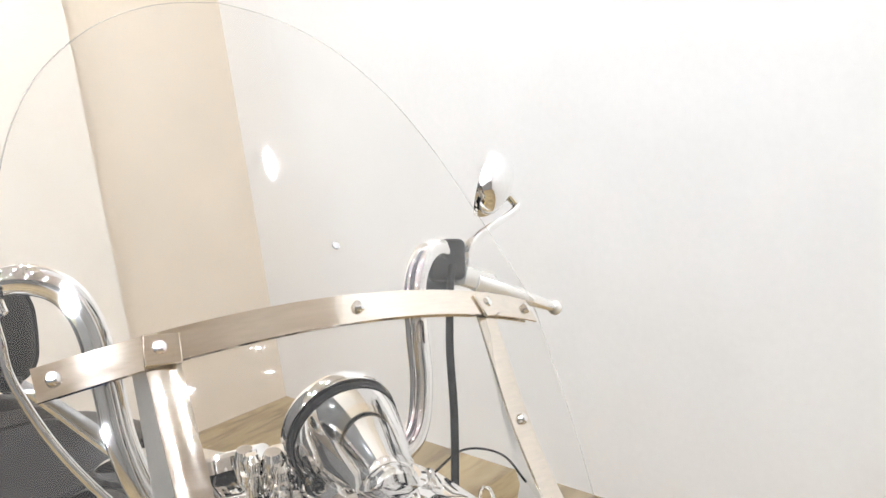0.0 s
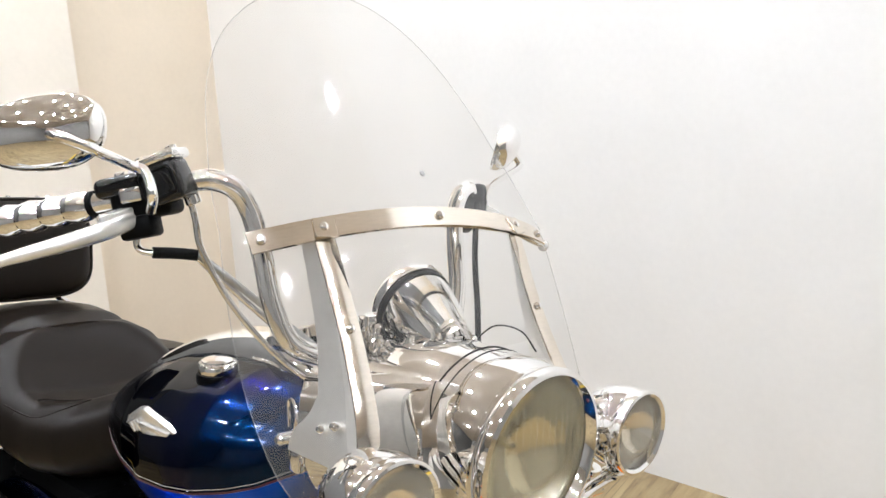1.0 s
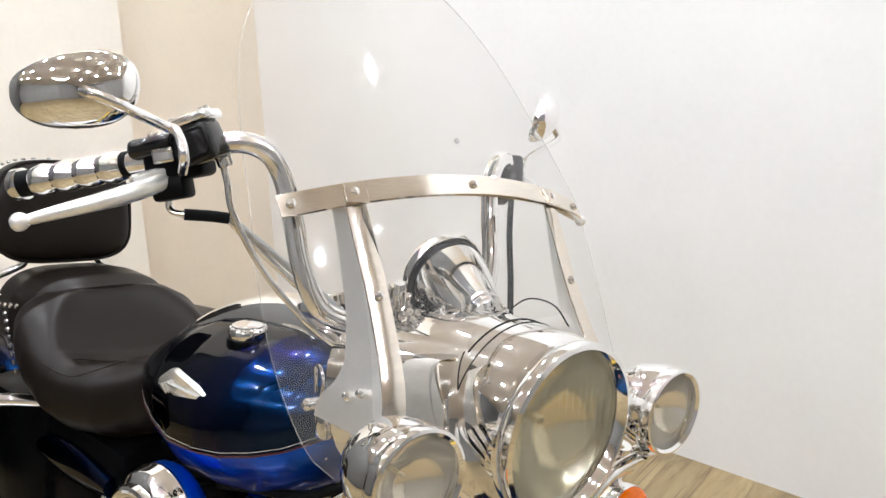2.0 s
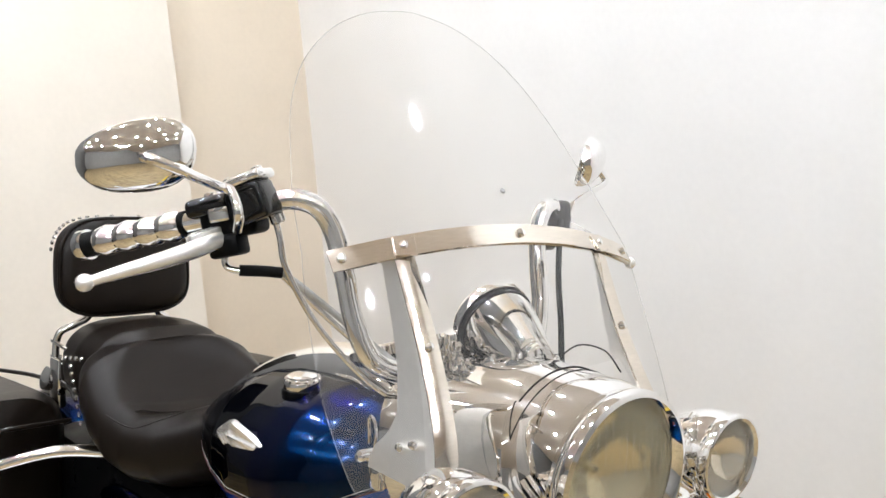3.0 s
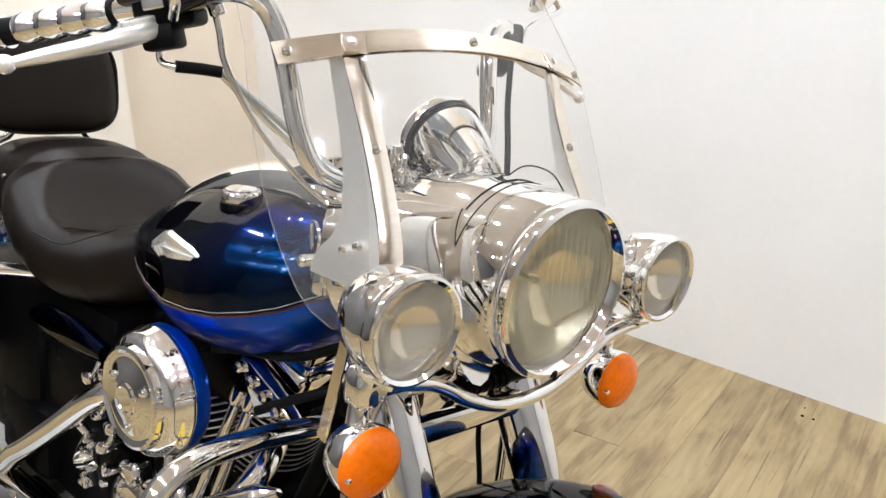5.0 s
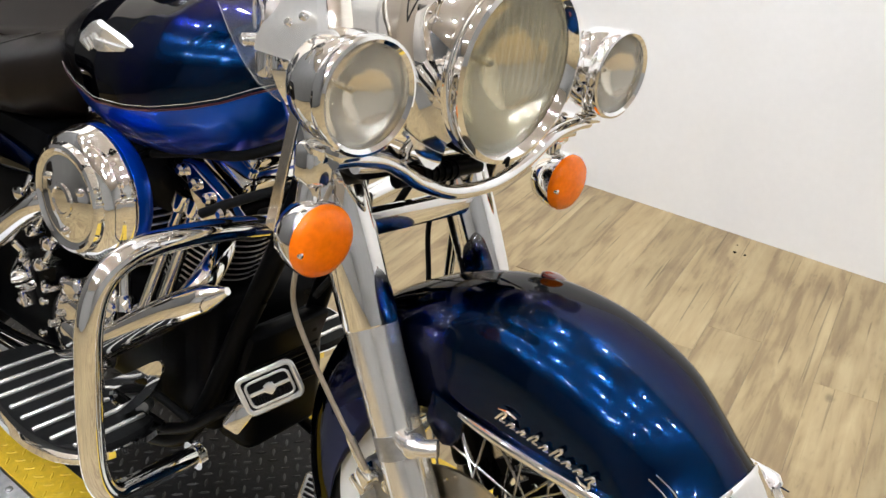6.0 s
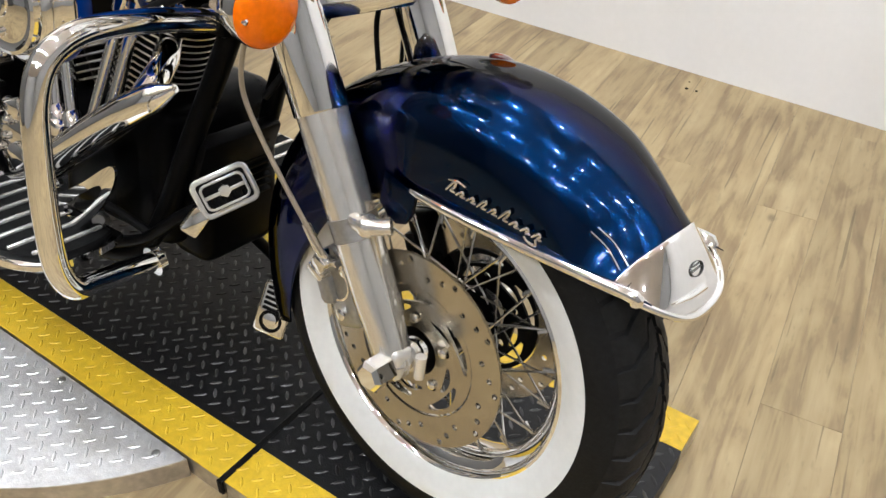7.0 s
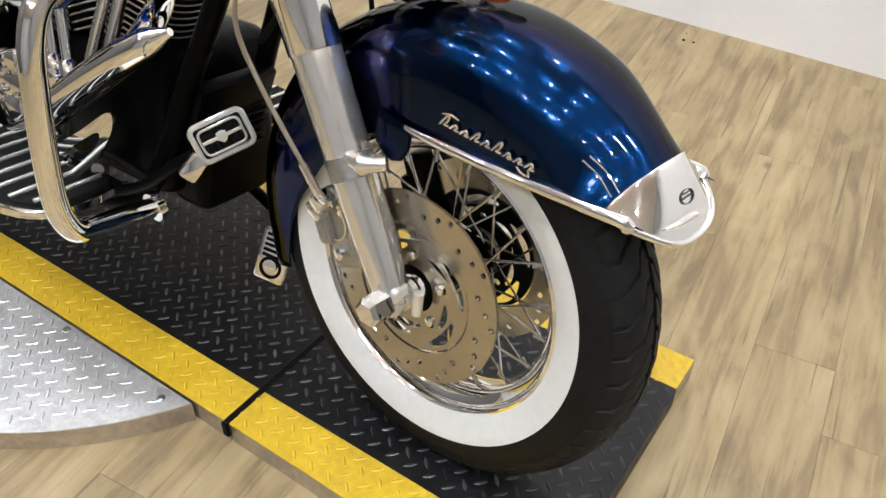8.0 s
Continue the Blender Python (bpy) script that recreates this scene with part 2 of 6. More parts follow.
def lathe(bm, profile, m, seg=48, cap=True):
    """profile: (height along the axis, radius)."""
    rings = []
    for h, r in profile:
        r = max(r, 1e-4)
        rings.append([m @ Vector((r * math.cos(a), r * math.sin(a), h)) for a in (2 * math.pi * k / seg for k in range(seg))])
    loft(bm, rings, cap=cap)
    return bm


def ring_band(bm, profile, m, seg=48):
    """A closed turned ring: the profile's last point joins its first."""
    rings = [[m @ Vector((r * math.cos(a), r * math.sin(a), h)) for a in (2 * math.pi * k / seg for k in range(seg))] for h, r in profile]
    loft(bm, rings + [rings[0]], cap=False)
    bmesh.ops.remove_doubles(bm, verts=bm.verts, dist=1e-6)
    return bm


def block(bm, size, m, bevel=0.0, seg=2):
    r = bmesh.ops.create_cube(bm, size=1.0, matrix=m @ Matrix.Diagonal((*size, 1)))
    if bevel:
        edges = list({e for v in r["verts"] for e in v.link_edges})
        bmesh.ops.bevel(bm, geom=edges, offset=bevel, segments=seg, profile=0.5, affect="EDGES")
    return bm


def prism(bm, outline, depth, m, bevel=0.0):
    """A flat plate: the outline in the matrix's xy plane, extruded along its z."""
    top = [bm.verts.new(m @ Vector((x, y, depth / 2))) for x, y in outline]
    low = [bm.verts.new(m @ Vector((x, y, -depth / 2))) for x, y in outline]
    faces = [bm.faces.new(top), bm.faces.new(list(reversed(low)))]
    n = len(outline)
    for i in range(n):
        j = (i + 1) % n
        bm.faces.new((low[i], low[j], top[j], top[i]))
    if bevel:
        edges = list({e for f in faces for e in f.edges})
        bmesh.ops.bevel(bm, geom=edges, offset=bevel, segments=2, profile=0.5, affect="EDGES")
    return bm


def shape(name, bm, mat, m=None, angle=40):
    bmesh.ops.recalc_face_normals(bm, faces=bm.faces)
    me = bpy.data.meshes.new(name)
    bm.to_mesh(me)
    bm.free()
    me.materials.append(mat)
    for p in me.polygons:
        p.use_smooth = True
    me.set_sharp_from_angle(angle=radians(angle))
    ob = new(name, me)
    if m is not None:
        ob.matrix_basis = m
    return ob


def placed(ob):
    """Where an object stands in the world, through its parents."""
    return placed(ob.parent) @ ob.matrix_basis if ob.parent else ob.matrix_basis.copy()


def part(name, bm, mat, parent, label="", m=None, angle=40):
    """One mesh under a thing or under a part."""
    ob = shape(name, bm, mat, None, angle)
    ob.parent = parent
    if m is not None:
        ob.matrix_basis = placed(parent).inverted() @ m
    if label:
        tagged(ob, label)
    return ob


def thicken(ob, t, offset=0.0):
    s = ob.modifiers.new("thickness", "SOLIDIFY")
    s.thickness, s.offset = t, offset
    return ob


def B():
    return bmesh.new()


def lerp_table(table, x):
    xs = [r[0] for r in table]
    return [float(np.interp(x, xs, [r[k] for r in table])) for k in range(1, len(table[0]))]


def rounded(w, h, r, n=6):
    """A rounded rectangle's outline, w by h."""
    out = []
    for cx, cy, a0 in ((w / 2 - r, h / 2 - r, 0), (-w / 2 + r, h / 2 - r, 90), (-w / 2 + r, -h / 2 + r, 180), (w / 2 - r, -h / 2 + r, 270)):
        for k in range(n + 1):
            a = radians(a0 + 90 * k / n)
            out.append((cx + r * math.cos(a), cy + r * math.sin(a)))
    return out


# ---- the room ----
def room_box(name, x0, x1, y0, y1, z0, z1, mat, label, category, m=ROOM):
    bm = B()
    block(bm, (x1 - x0, y1 - y0, z1 - z0), Matrix.Translation(((x0 + x1) / 2, (y0 + y1) / 2, (z0 + z1) / 2)))
    return tagged(shape(name, bm, mat, m), label, category, kind="structure")


WALL_Y, WEST_X, CEILING_Z = 1.842, -3.35, 3.3
EAST_X, SOUTH_Y = 4.6, -5.6
NORTH = ROOM @ Matrix.Translation((0, WALL_Y, 0)) @ Matrix.Rotation(radians(-3.0), 4, "Z")
room_box("wall_north", WEST_X - 0.3, EAST_X + 0.3, 0, 0.15, FLOOR_Z - 0.1, CEILING_Z, WALL_PAINT, "smooth white painted showroom wall behind the motorcycle", "wall", NORTH)
# return and pier are toned yellower than the north wall
room_box("wall_west", WEST_X - 0.15, WEST_X, 0.15, 2.02, FLOOR_Z - 0.1, CEILING_Z, BEIGE_WALL, "short beige return wall in the corner", "wall")
room_box("wall_west_pier", WEST_X + 0.002, -3.18, 0.10, 1.18, FLOOR_Z - 0.1, CEILING_Z, CREAM_WALL, "cream wall standing proud of the corner", "wall")
# unseen wall, added dark so that tank and chrome mirror a dark side
room_box("wall_west_south", WEST_X - 0.15, WEST_X, SOUTH_Y, 0.15, FLOOR_Z - 0.1, CEILING_Z, CHARCOAL_PAINT, "unseen charcoal wall added to darken the reflections", "wall")
# two unseen walls added to close the room, their grey set for the chrome
room_box("wall_east", EAST_X, EAST_X + 0.15, SOUTH_Y, WALL_Y - 0.33, FLOOR_Z - 0.1, CEILING_Z, GREY_PAINT, "unseen plain grey wall added to close the showroom", "wall")
room_box("wall_south", WEST_X - 0.15, EAST_X + 0.15, SOUTH_Y - 0.15, SOUTH_Y, FLOOR_Z - 0.1, CEILING_Z, GREY_PAINT, "unseen plain grey wall added to close the showroom", "wall")
room_box("ceiling", WEST_X - 0.15, EAST_X + 0.15, SOUTH_Y - 0.15, WALL_Y + 0.5, CEILING_Z, CEILING_Z + 0.1, CEILING_PAINT, "beige painted showroom ceiling", "ceiling")
floor = room_box("floor", WEST_X - 0.15, EAST_X + 0.15, SOUTH_Y - 0.15, WALL_Y + 0.5, FLOOR_Z - 0.1, FLOOR_Z - 0.003, GAP_DARK, "light oak vinyl plank floor with fine seams", "floor")


def ceiling_light(x, y):
    holder = tagged(new("ceiling_light"), "round white ceiling light with a domed glowing diffuser", "ceiling light", "showroom ceiling spotlights")
    holder.matrix_basis = ROOM @ Matrix.Translation((x, y, CEILING_Z))
    bm = B()
    ring_band(bm, [(0, 0.072), (-0.012, 0.068), (-0.014, 0.048), (0, 0.046)], EYE3, 32)
    part("frame", bm, BASE_TRIM, holder)
    bm = B()
    lathe(bm, [(-0.003, 0.0445), (-0.018, 0.044), (-0.031, 0.037), (-0.039, 0.022), (-0.041, 0.006)], EYE3, 24)
    part("diffuser", bm, LAMP_GLOW, holder, "glowing warm white diffuser")
    return holder


LIGHT_X, LIGHT_Y = (-2.4, -1.65, -0.6, 0.45, 1.5, 2.7), (0.75, -0.35, -1.5, -2.9)
first_light = ceiling_light(LIGHT_X[0], LIGHT_Y[0])
for gx in LIGHT_X:
    for gy in LIGHT_Y:
        if (gx, gy) == (0.45, 0.75):  # this one hangs close to the wall
            copy_thing(first_light, ROOM @ Matrix.Translation((0.2, 1.47, CEILING_Z)))
        elif (gx, gy) != (LIGHT_X[0], LIGHT_Y[0]):
            copy_thing(first_light, ROOM @ Matrix.Translation((gx + 0.12 * math.sin(gy * 5), gy, CEILING_Z)))


def tube_light(x, y):
    holder = tagged(new("tube_light"), "white ceiling fixture with three glowing tubes", "ceiling light")
    holder.matrix_basis = ROOM @ Matrix.Translation((x, y, CEILING_Z)) @ Matrix.Rotation(radians(25), 4, "Z")
    bm = B()
    block(bm, (0.66, 0.50, 0.05), Matrix.Translation((0, 0, -0.025)), 0.01)
    part("housing", bm, BASE_TRIM, holder)
    for dy in (-0.16, 0.0, 0.16):
        bm = B()
        tube(bm, [(-0.28, dy, -0.07), (0.28, dy, -0.07)], 0.022, 12, curve=False)
        part("tube", bm, TUBE_GLOW, holder, "glowing white tube")
    return holder


tube_light(0.9, -3.1)

# ---- the ramp: tread plate with yellow edges, and the turntable plate ----
RX0, RX1, RY0, RY1, JOINT_X = -3.0, 0.305, -0.235, 0.353, -0.285
STRIPE = 0.085


def stud(bm, x, y, z, ang, ln=0.0122, wd=0.0030, h=0.0015):
    c, s = math.cos(ang), math.sin(ang)
    low = [bm.verts.new((x + a * c - b * s, y + a * s + b * c, z)) for a, b in ((-ln, 0), (-ln * 0.4, -wd), (ln * 0.4, -wd), (ln, 0), (ln * 0.4, wd), (-ln * 0.4, wd))]
    top = [bm.verts.new((x + a * c - b * s, y + a * s + b * c, z + h)) for a, b in ((-ln * 0.7, 0), (-ln * 0.3, -wd * 0.4), (ln * 0.3, -wd * 0.4), (ln * 0.7, 0), (ln * 0.3, wd * 0.4), (-ln * 0.3, wd * 0.4))]
    bm.faces.new(top)
    for i in range(6):
        j = (i + 1) % 6
        bm.faces.new((low[i], low[j], top[j], top[i]))


def studs(bm, x0, x1, y0, y1, z, inside=None, pitch=0.0258):
    """Tread pattern: each stud points at the side of its neighbour, on a lattice turned by 45 degrees."""
    h = pitch / math.sqrt(2)
    for a in range(int(x0 / h) - 1, int(x1 / h) + 2):
        for c in range(int(y0 / h) - 1, int(y1 / h) + 2):
            x, y = a * h, c * h
            if (a + c) % 2 or not (x0 + 0.005 < x < x1 - 0.005 and y0 + 0.005 < y < y1 - 0.005) or (inside and not inside(x, y)):
                continue
            stud(bm, x, y, z, radians(45) if a % 2 else radians(-45))


ramp = tagged(new("display_ramp"), "low black tread-plate display ramp with yellow painted edges", "ramp")
ramp.matrix_basis = ROOM
for x0, x1 in ((RX0, JOINT_X - 0.006), (JOINT_X + 0.006, RX1)):
    bm = B()
    block(bm, (x1 - x0, RY1 - RY0 - 2 * STRIPE, -FLOOR_Z - 0.001), Matrix.Translation(((x0 + x1) / 2, (RY0 + RY1) / 2, FLOOR_Z / 2)))
    part("deck_plate", bm, PLATE_BLACK, ramp, "scuffed black tread plate")
    for y0, y1 in ((RY0, RY0 + STRIPE), (RY1 - STRIPE, RY1)):
        bm = B()
        block(bm, (x1 - x0, y1 - y0 - 0.0006, 0.003), Matrix.Translation(((x0 + x1) / 2, (y0 + y1) / 2, -0.0015)), 0.0008, 1)
        part("edge_strip", bm, PLATE_YELLOW, ramp, "yellow painted edge strip")
        bm = B()
        block(bm, (x1 - x0 - 0.001, y1 - y0 - 0.002, -FLOOR_Z - 0.003), Matrix.Translation(((x0 + x1) / 2, (y0 + y1) / 2, FLOOR_Z / 2 - 0.0015)))
        part("edge_bar", bm, EDGE_METAL, ramp, "bare metal edge below the yellow strip")
bm = B()
block(bm, (0.0115, RY1 - RY0 + 0.004, 0.006), Matrix.Translation((JOINT_X, (RY0 + RY1) / 2, -0.001)), 0.0015, 1)
block(bm, (0.012, 0.006, 0.032), Matrix.Translation((JOINT_X, RY0 - 0.004, -0.014)), 0.0015, 1)
part("joint_strip", bm, RUBBER, ramp, "black rubber strip in the joint, hanging over the edge")
bm = B()
for x0, x1 in ((-1.75, JOINT_X - 0.012), (JOINT_X + 0.006, RX1)):
    studs(bm, x0, x1, RY0 + STRIPE, RY1 - STRIPE, -0.0005)
tagged(part("black_studs", bm, STUD_WORN, ramp, "worn raised studs of the black plate"), kind="stuff")
bm = B()
for x0, x1 in ((-1.75, JOINT_X - 0.012), (JOINT_X + 0.006, RX1)):
    studs(bm, x0, x1, RY0 + 0.004, RY0 + STRIPE, -0.0002)
    studs(bm, x0, x1, RY1 - STRIPE, RY1 - 0.002, -0.0002)
tagged(part("yellow_studs", bm, PLATE_YELLOW, ramp, "raised yellow studs"), kind="stuff")

turntable = tagged(new("turntable_plate"), "bare silver tread-plate with a rounded end, bolted beside the ramp", "floor plate")
turntable.matrix_basis = ROOM
DISK_C, DISK_R = Vector((-0.946, 0.093)), 0.669


def in_disk(x, y):
    return (Vector((x, y)) - DISK_C).length < DISK_R - 0.012


arc = []
a0 = math.asin((RY0 - 0.004 - DISK_C.y) / DISK_R)
for k in range(29):
    a = a0 + (radians(-88) - a0) * k / 28
    arc.append((DISK_C.x + DISK_R * math.cos(a), DISK_C.y + DISK_R * math.sin(a)))
outline = arc + [(-2.2, arc[-1][1]), (-2.2, RY0 - 0.004)]
bm = B()
prism(bm, outline, 0.003, Matrix.Translation((0, 0, -0.0035)), 0.0008)
part("plate", bm, PLATE_SILVER, turntable)
bm = B()
prism(bm, [(x * 0.9995 - 0.0004, y * 0.9985) for x, y in outline], -FLOOR_Z - 0.0055, Matrix.Translation((0, 0, (FLOOR_Z - 0.0055) / 2)))
part("rim_band", bm, EDGE_METAL, turntable, "bare metal rim band")
bm = B()
studs(bm, -1.6, -0.28, -0.60, RY0 - 0.006, -0.0022, in_disk)
tagged(part("studs", bm, PLATE_SILVER, turntable), kind="stuff")
for x, y in ((-0.415, -0.262), (-0.69, -0.252), (-0.98, -0.255)):
    bm = B()
    lathe(bm, [(-0.003, 0.0075), (0.001, 0.0072), (0.002, 0.005)], Matrix.Translation((x, y, 0)), 12)
    part("bolt", bm, CAST, turntable)


# ---- the motorcycle ----
bike = tagged(new("motorcycle"), "dark blue chrome-trimmed touring motorcycle with windshield, leaning on its stand", "motorcycle")
HUB = Vector((0, 0, 0.318))
WHEEL = along(HUB, (0, -1, 0))  # local z points to the bike's right


def turned(name, profile, mat, parent, origin, direction, label="", seg=48, m=FORK, cap=True):
    bm = B()
    lathe(bm, profile, along(origin, direction), seg, cap)
    return part(name, bm, mat, parent, label, m)


def bent(name, points, r, mat, parent, label="", m=FORK, seg=14, steps=8, curve=True):
    bm = B()
    tube(bm, points, r, seg, steps, curve)
    return part(name, bm, mat, parent, label, m)


# front wheel
def tyre_profile(k=1.0):
    half = [(0.0, 0.322), (0.022, 0.319), (0.040, 0.310), (0.053, 0.295), (0.0605, 0.277), (0.0615, 0.2575), (0.057, 0.238), (0.046, 0.214), (0.042, 0.208)]
    return half


tp = tyre_profile()
bm = B()
prof = [(-h, r) for h, r in reversed(tp)] + tp[1:]
rings = []
for h, r in prof:
    rings.append([WHEEL @ Vector((r * math.cos(a), r * math.sin(a), h)) for a in (2 * math.pi * k / 96 for k in range(96))])
loft(bm, rings, cap=False)
wheel = part("front_wheel", bm, TYRE, bike, "black whitewall tyre on a chrome spoked wheel", FORK)
for side in (1, -1):
    bm = B()
    ring_band(bm, [(side * h, r) for h, r in ((0.0622, 0.2577), (0.0612, 0.247), (0.0575, 0.2365), (0.0488, 0.2175), (0.0455, 0.2135), (0.042, 0.2135), (0.050, 0.2365), (0.057, 0.2577))], WHEEL, 96)
    part("whitewall", bm, WHITEWALL, wheel, "clean white sidewall band", FORK)
# tread: raised bars parted by narrow zigzag grooves
bm = B()
N_TREAD = 46
PITCH = 2 * math.pi / N_TREAD
ZIGZAG = ((0.0035, 1.20), (0.0110, 1.05), (0.0190, 0.50), (0.0290, 0.36), (0.0400, 0.04), (0.0510, -0.04))
for i in range(N_TREAD):
    for side in (1, -1):
        rows = []
        for n_z, (h, turn) in enumerate(ZIGZAG):
            rr = float(np.interp(h, [q[0] for q in tp[:5]], [q[1] for q in tp[:5]]))
            lift = 0.0055 if n_z < len(ZIGZAG) - 1 else 0.0012
            a0 = PITCH * (i + (0.5 if side > 0 else 0.0) + turn)
            row = []
            for e, up in ((-0.43, -0.002), (-0.40, lift), (0.0, lift + 0.0008), (0.40, lift), (0.43, -0.002)):
                row.append(WHEEL @ Vector(((rr + up) * math.cos(a0 + e * PITCH), (rr + up) * math.sin(a0 + e * PITCH), side * h)))
            rows.append(row)
        made = loft(bm, rows, closed=False, cap=False)
        bm.faces.new(made[0])
        bm.faces.new(list(reversed(made[-1])))
tagged(part("tread", bm, TREAD, wheel, "zigzag tread bars with narrow grooves", FORK), kind="stuff")
bm = B()
ring_band(bm, [(-0.047, 0.2165), (-0.049, 0.2115), (-0.044, 0.206), (-0.036, 0.204), (-0.030, 0.194), (-0.016, 0.185), (0, 0.183), (0.016, 0.185), (0.030, 0.194), (0.036, 0.204), (0.044, 0.206), (0.049, 0.2115), (0.047, 0.2165)], WHEEL, 96)
part("rim", bm, CHROME, wheel, "chrome drop-centre rim", FORK)
bm = B()
lathe(bm, [(-0.062, 0.03), (-0.058, 0.045), (-0.046, 0.047), (-0.043, 0.030), (0.043, 0.030), (0.046, 0.047), (0.058, 0.045), (0.062, 0.03)], WHEEL, 40)
part("hub", bm, BLACK_PAINT, wheel, "black hub", FORK)
# spokes: one wire, laid in four ways
spoke_me = {}
for side in (1, -1):
    for twist in (1, -1):
        bm = B()
        p0 = Vector((0.041 * math.cos(twist * radians(62)), 0.041 * math.sin(twist * radians(62)), side * 0.048))
        tube(bm, [p0, (0.187, 0.0, side * 0.010)], 0.0019, 6, curve=False)
        for f in ((0.187, side * 0.010),):
            tube(bm, [(f[0] - 0.02, 0, f[1] + side * 0.005), (f[0] + 0.001, 0, f[1])], 0.0034, 6, curve=False)
        me = bpy.data.meshes.new("spoke")
        bm.to_mesh(me)
        bm.free()
        me.materials.append(SPOKE_STEEL)
        spoke_me[side, twist] = me
for i in range(40):
    ob = new("spoke", spoke_me[1 if i % 2 else -1, 1 if (i // 2) % 2 else -1])
    ob.parent = wheel
    ob.matrix_basis = WHEEL @ Matrix.Rotation(2 * math.pi * (i + 0.3) / 40, 4, "Z")


# brake rotors, drilled through
def rotor_mesh(side):
    bm = B()
    z = side * 0.0775
    ring_band(bm, [(z - 0.0025, 0.146), (z + 0.0025, 0.146), (z + 0.0025, 0.100), (z - 0.0025, 0.100)], WHEEL, 96)
    body = shape("rotor_blank", bm, ROTOR_STEEL)
    bm = B()
    ring_band(bm, [(z - 0.004, 0.097), (z + 0.0005, 0.097), (z + 0.0005, 0.036), (z - 0.004, 0.036)], WHEEL, 72)
    carrier = shape("carrier_blank", bm, ROTOR_STEEL)
    bm = B()
    for k in range(33):
        a = 2 * math.pi * k / 33 + (0.05 if k % 3 == 0 else 0)
        r = (0.138, 0.128, 0.118)[k % 3]
        bmesh.ops.create_cone(bm, cap_ends=True, segments=10, radius1=0.0047, radius2=0.0047, depth=0.03, matrix=WHEEL @ Matrix.Translation((r * math.cos(a), r * math.sin(a), z)))
    cut_a = shape("cutter", bm, GAP_DARK)
    bm = B()
    for k in range(5):
        pts_o, pts_i = [], []
        for j in range(9):
            a = 2 * math.pi * k / 5 + radians(6 + 50 * j / 8)
            ro = 0.087 - 0.010 * j / 8
            wd = 0.0075 * math.sin(math.pi * (0.12 + 0.76 * j / 8))
            pts_o.append(((ro + wd) * math.cos(a), (ro + wd) * math.sin(a)))
            pts_i.append(((ro - wd) * math.cos(a), (ro - wd) * math.sin(a)))
        prism(bm, pts_o + pts_i[::-1], 0.03, WHEEL @ Matrix.Translation((0, 0, z)))
        pts_o, pts_i = [], []
        for j in range(7):
            a = 2 * math.pi * k / 5 + radians(34 + 40 * j / 6)
            ro = 0.066 - 0.008 * j / 6
            wd = 0.0055 * math.sin(math.pi * (0.12 + 0.76 * j / 6))
            pts_o.append(((ro + wd) * math.cos(a), (ro + wd) * math.sin(a)))
            pts_i.append(((ro - wd) * math.cos(a), (ro - wd) * math.sin(a)))
        prism(bm, pts_o + pts_i[::-1], 0.03, WHEEL @ Matrix.Translation((0, 0, z)))
        a = 2 * math.pi * k / 5 + radians(96)
        bmesh.ops.create_cone(bm, cap_ends=True, segments=12, radius1=0.006, radius2=0.006, depth=0.03, matrix=WHEEL @ Matrix.Translation((0.056 * math.cos(a), 0.056 * math.sin(a), z)))
    cut_b = shape("cutter", bm, GAP_DARK)
    meshes = []
    for blank, cutter in ((body, cut_a), (carrier, cut_b)):
        mod = blank.modifiers.new("holes", "BOOLEAN")
        mod.operation, mod.solver, mod.object = "DIFFERENCE", "EXACT", cutter
        bpy.context.view_layer.update()
        got = bpy.data.meshes.new_from_object(blank.evaluated_get(bpy.context.evaluated_depsgraph_get()))
        meshes.append(got)
    for o in (body, carrier, cut_a, cut_b):
        bpy.data.objects.remove(o)
    return meshes


for side in (1, -1):
    ring_me, carrier_me = rotor_mesh(side)
    # left carrier is black to stand in for the shade under the fender
    for me, nm, mt in ((ring_me, "brake_rotor", ROTOR_STEEL), (carrier_me, "rotor_carrier", ROTOR_STEEL if side > 0 else BLACK_PAINT)):
        me.materials.clear()
        me.materials.append(mt)
        me.set_sharp_from_angle(angle=radians(30))
        ob = new(nm, me)
        ob.parent = wheel
        tagged(ob, "drilled steel brake disc" if nm == "brake_rotor" else "slotted steel disc carrier" if side > 0 else "slotted disc carrier, blackened for the shade on that side")
    for k in range(5):
        a = 2 * math.pi * k / 5 + radians(26)
        bm = B()
        lathe(bm, [(0, 0.0075), (0.004, 0.007), (0.006, 0.004)], WHEEL @ Matrix.Translation((0.052 * math.cos(a), 0.052 * math.sin(a), side * 0.078)) @ (EYE3 if side > 0 else Matrix.Rotation(math.pi, 4, "X")), 14)
        part("rotor_bolt", bm, CHROME, wheel, "", FORK)
bm = B()
lathe(bm, [(-0.135, 0.012), (0.125, 0.012)], WHEEL, 20)
lathe(bm, [(0.060, 0.023), (0.098, 0.023), (0.1, 0.018)], WHEEL, 28)
part("axle", bm, CHROME, wheel, "polished axle and spacer", FORK)


# fork legs
def fork_axis(z, y):
    return Vector((-0.552 * (z - 0.318) - 0.006, y, z))


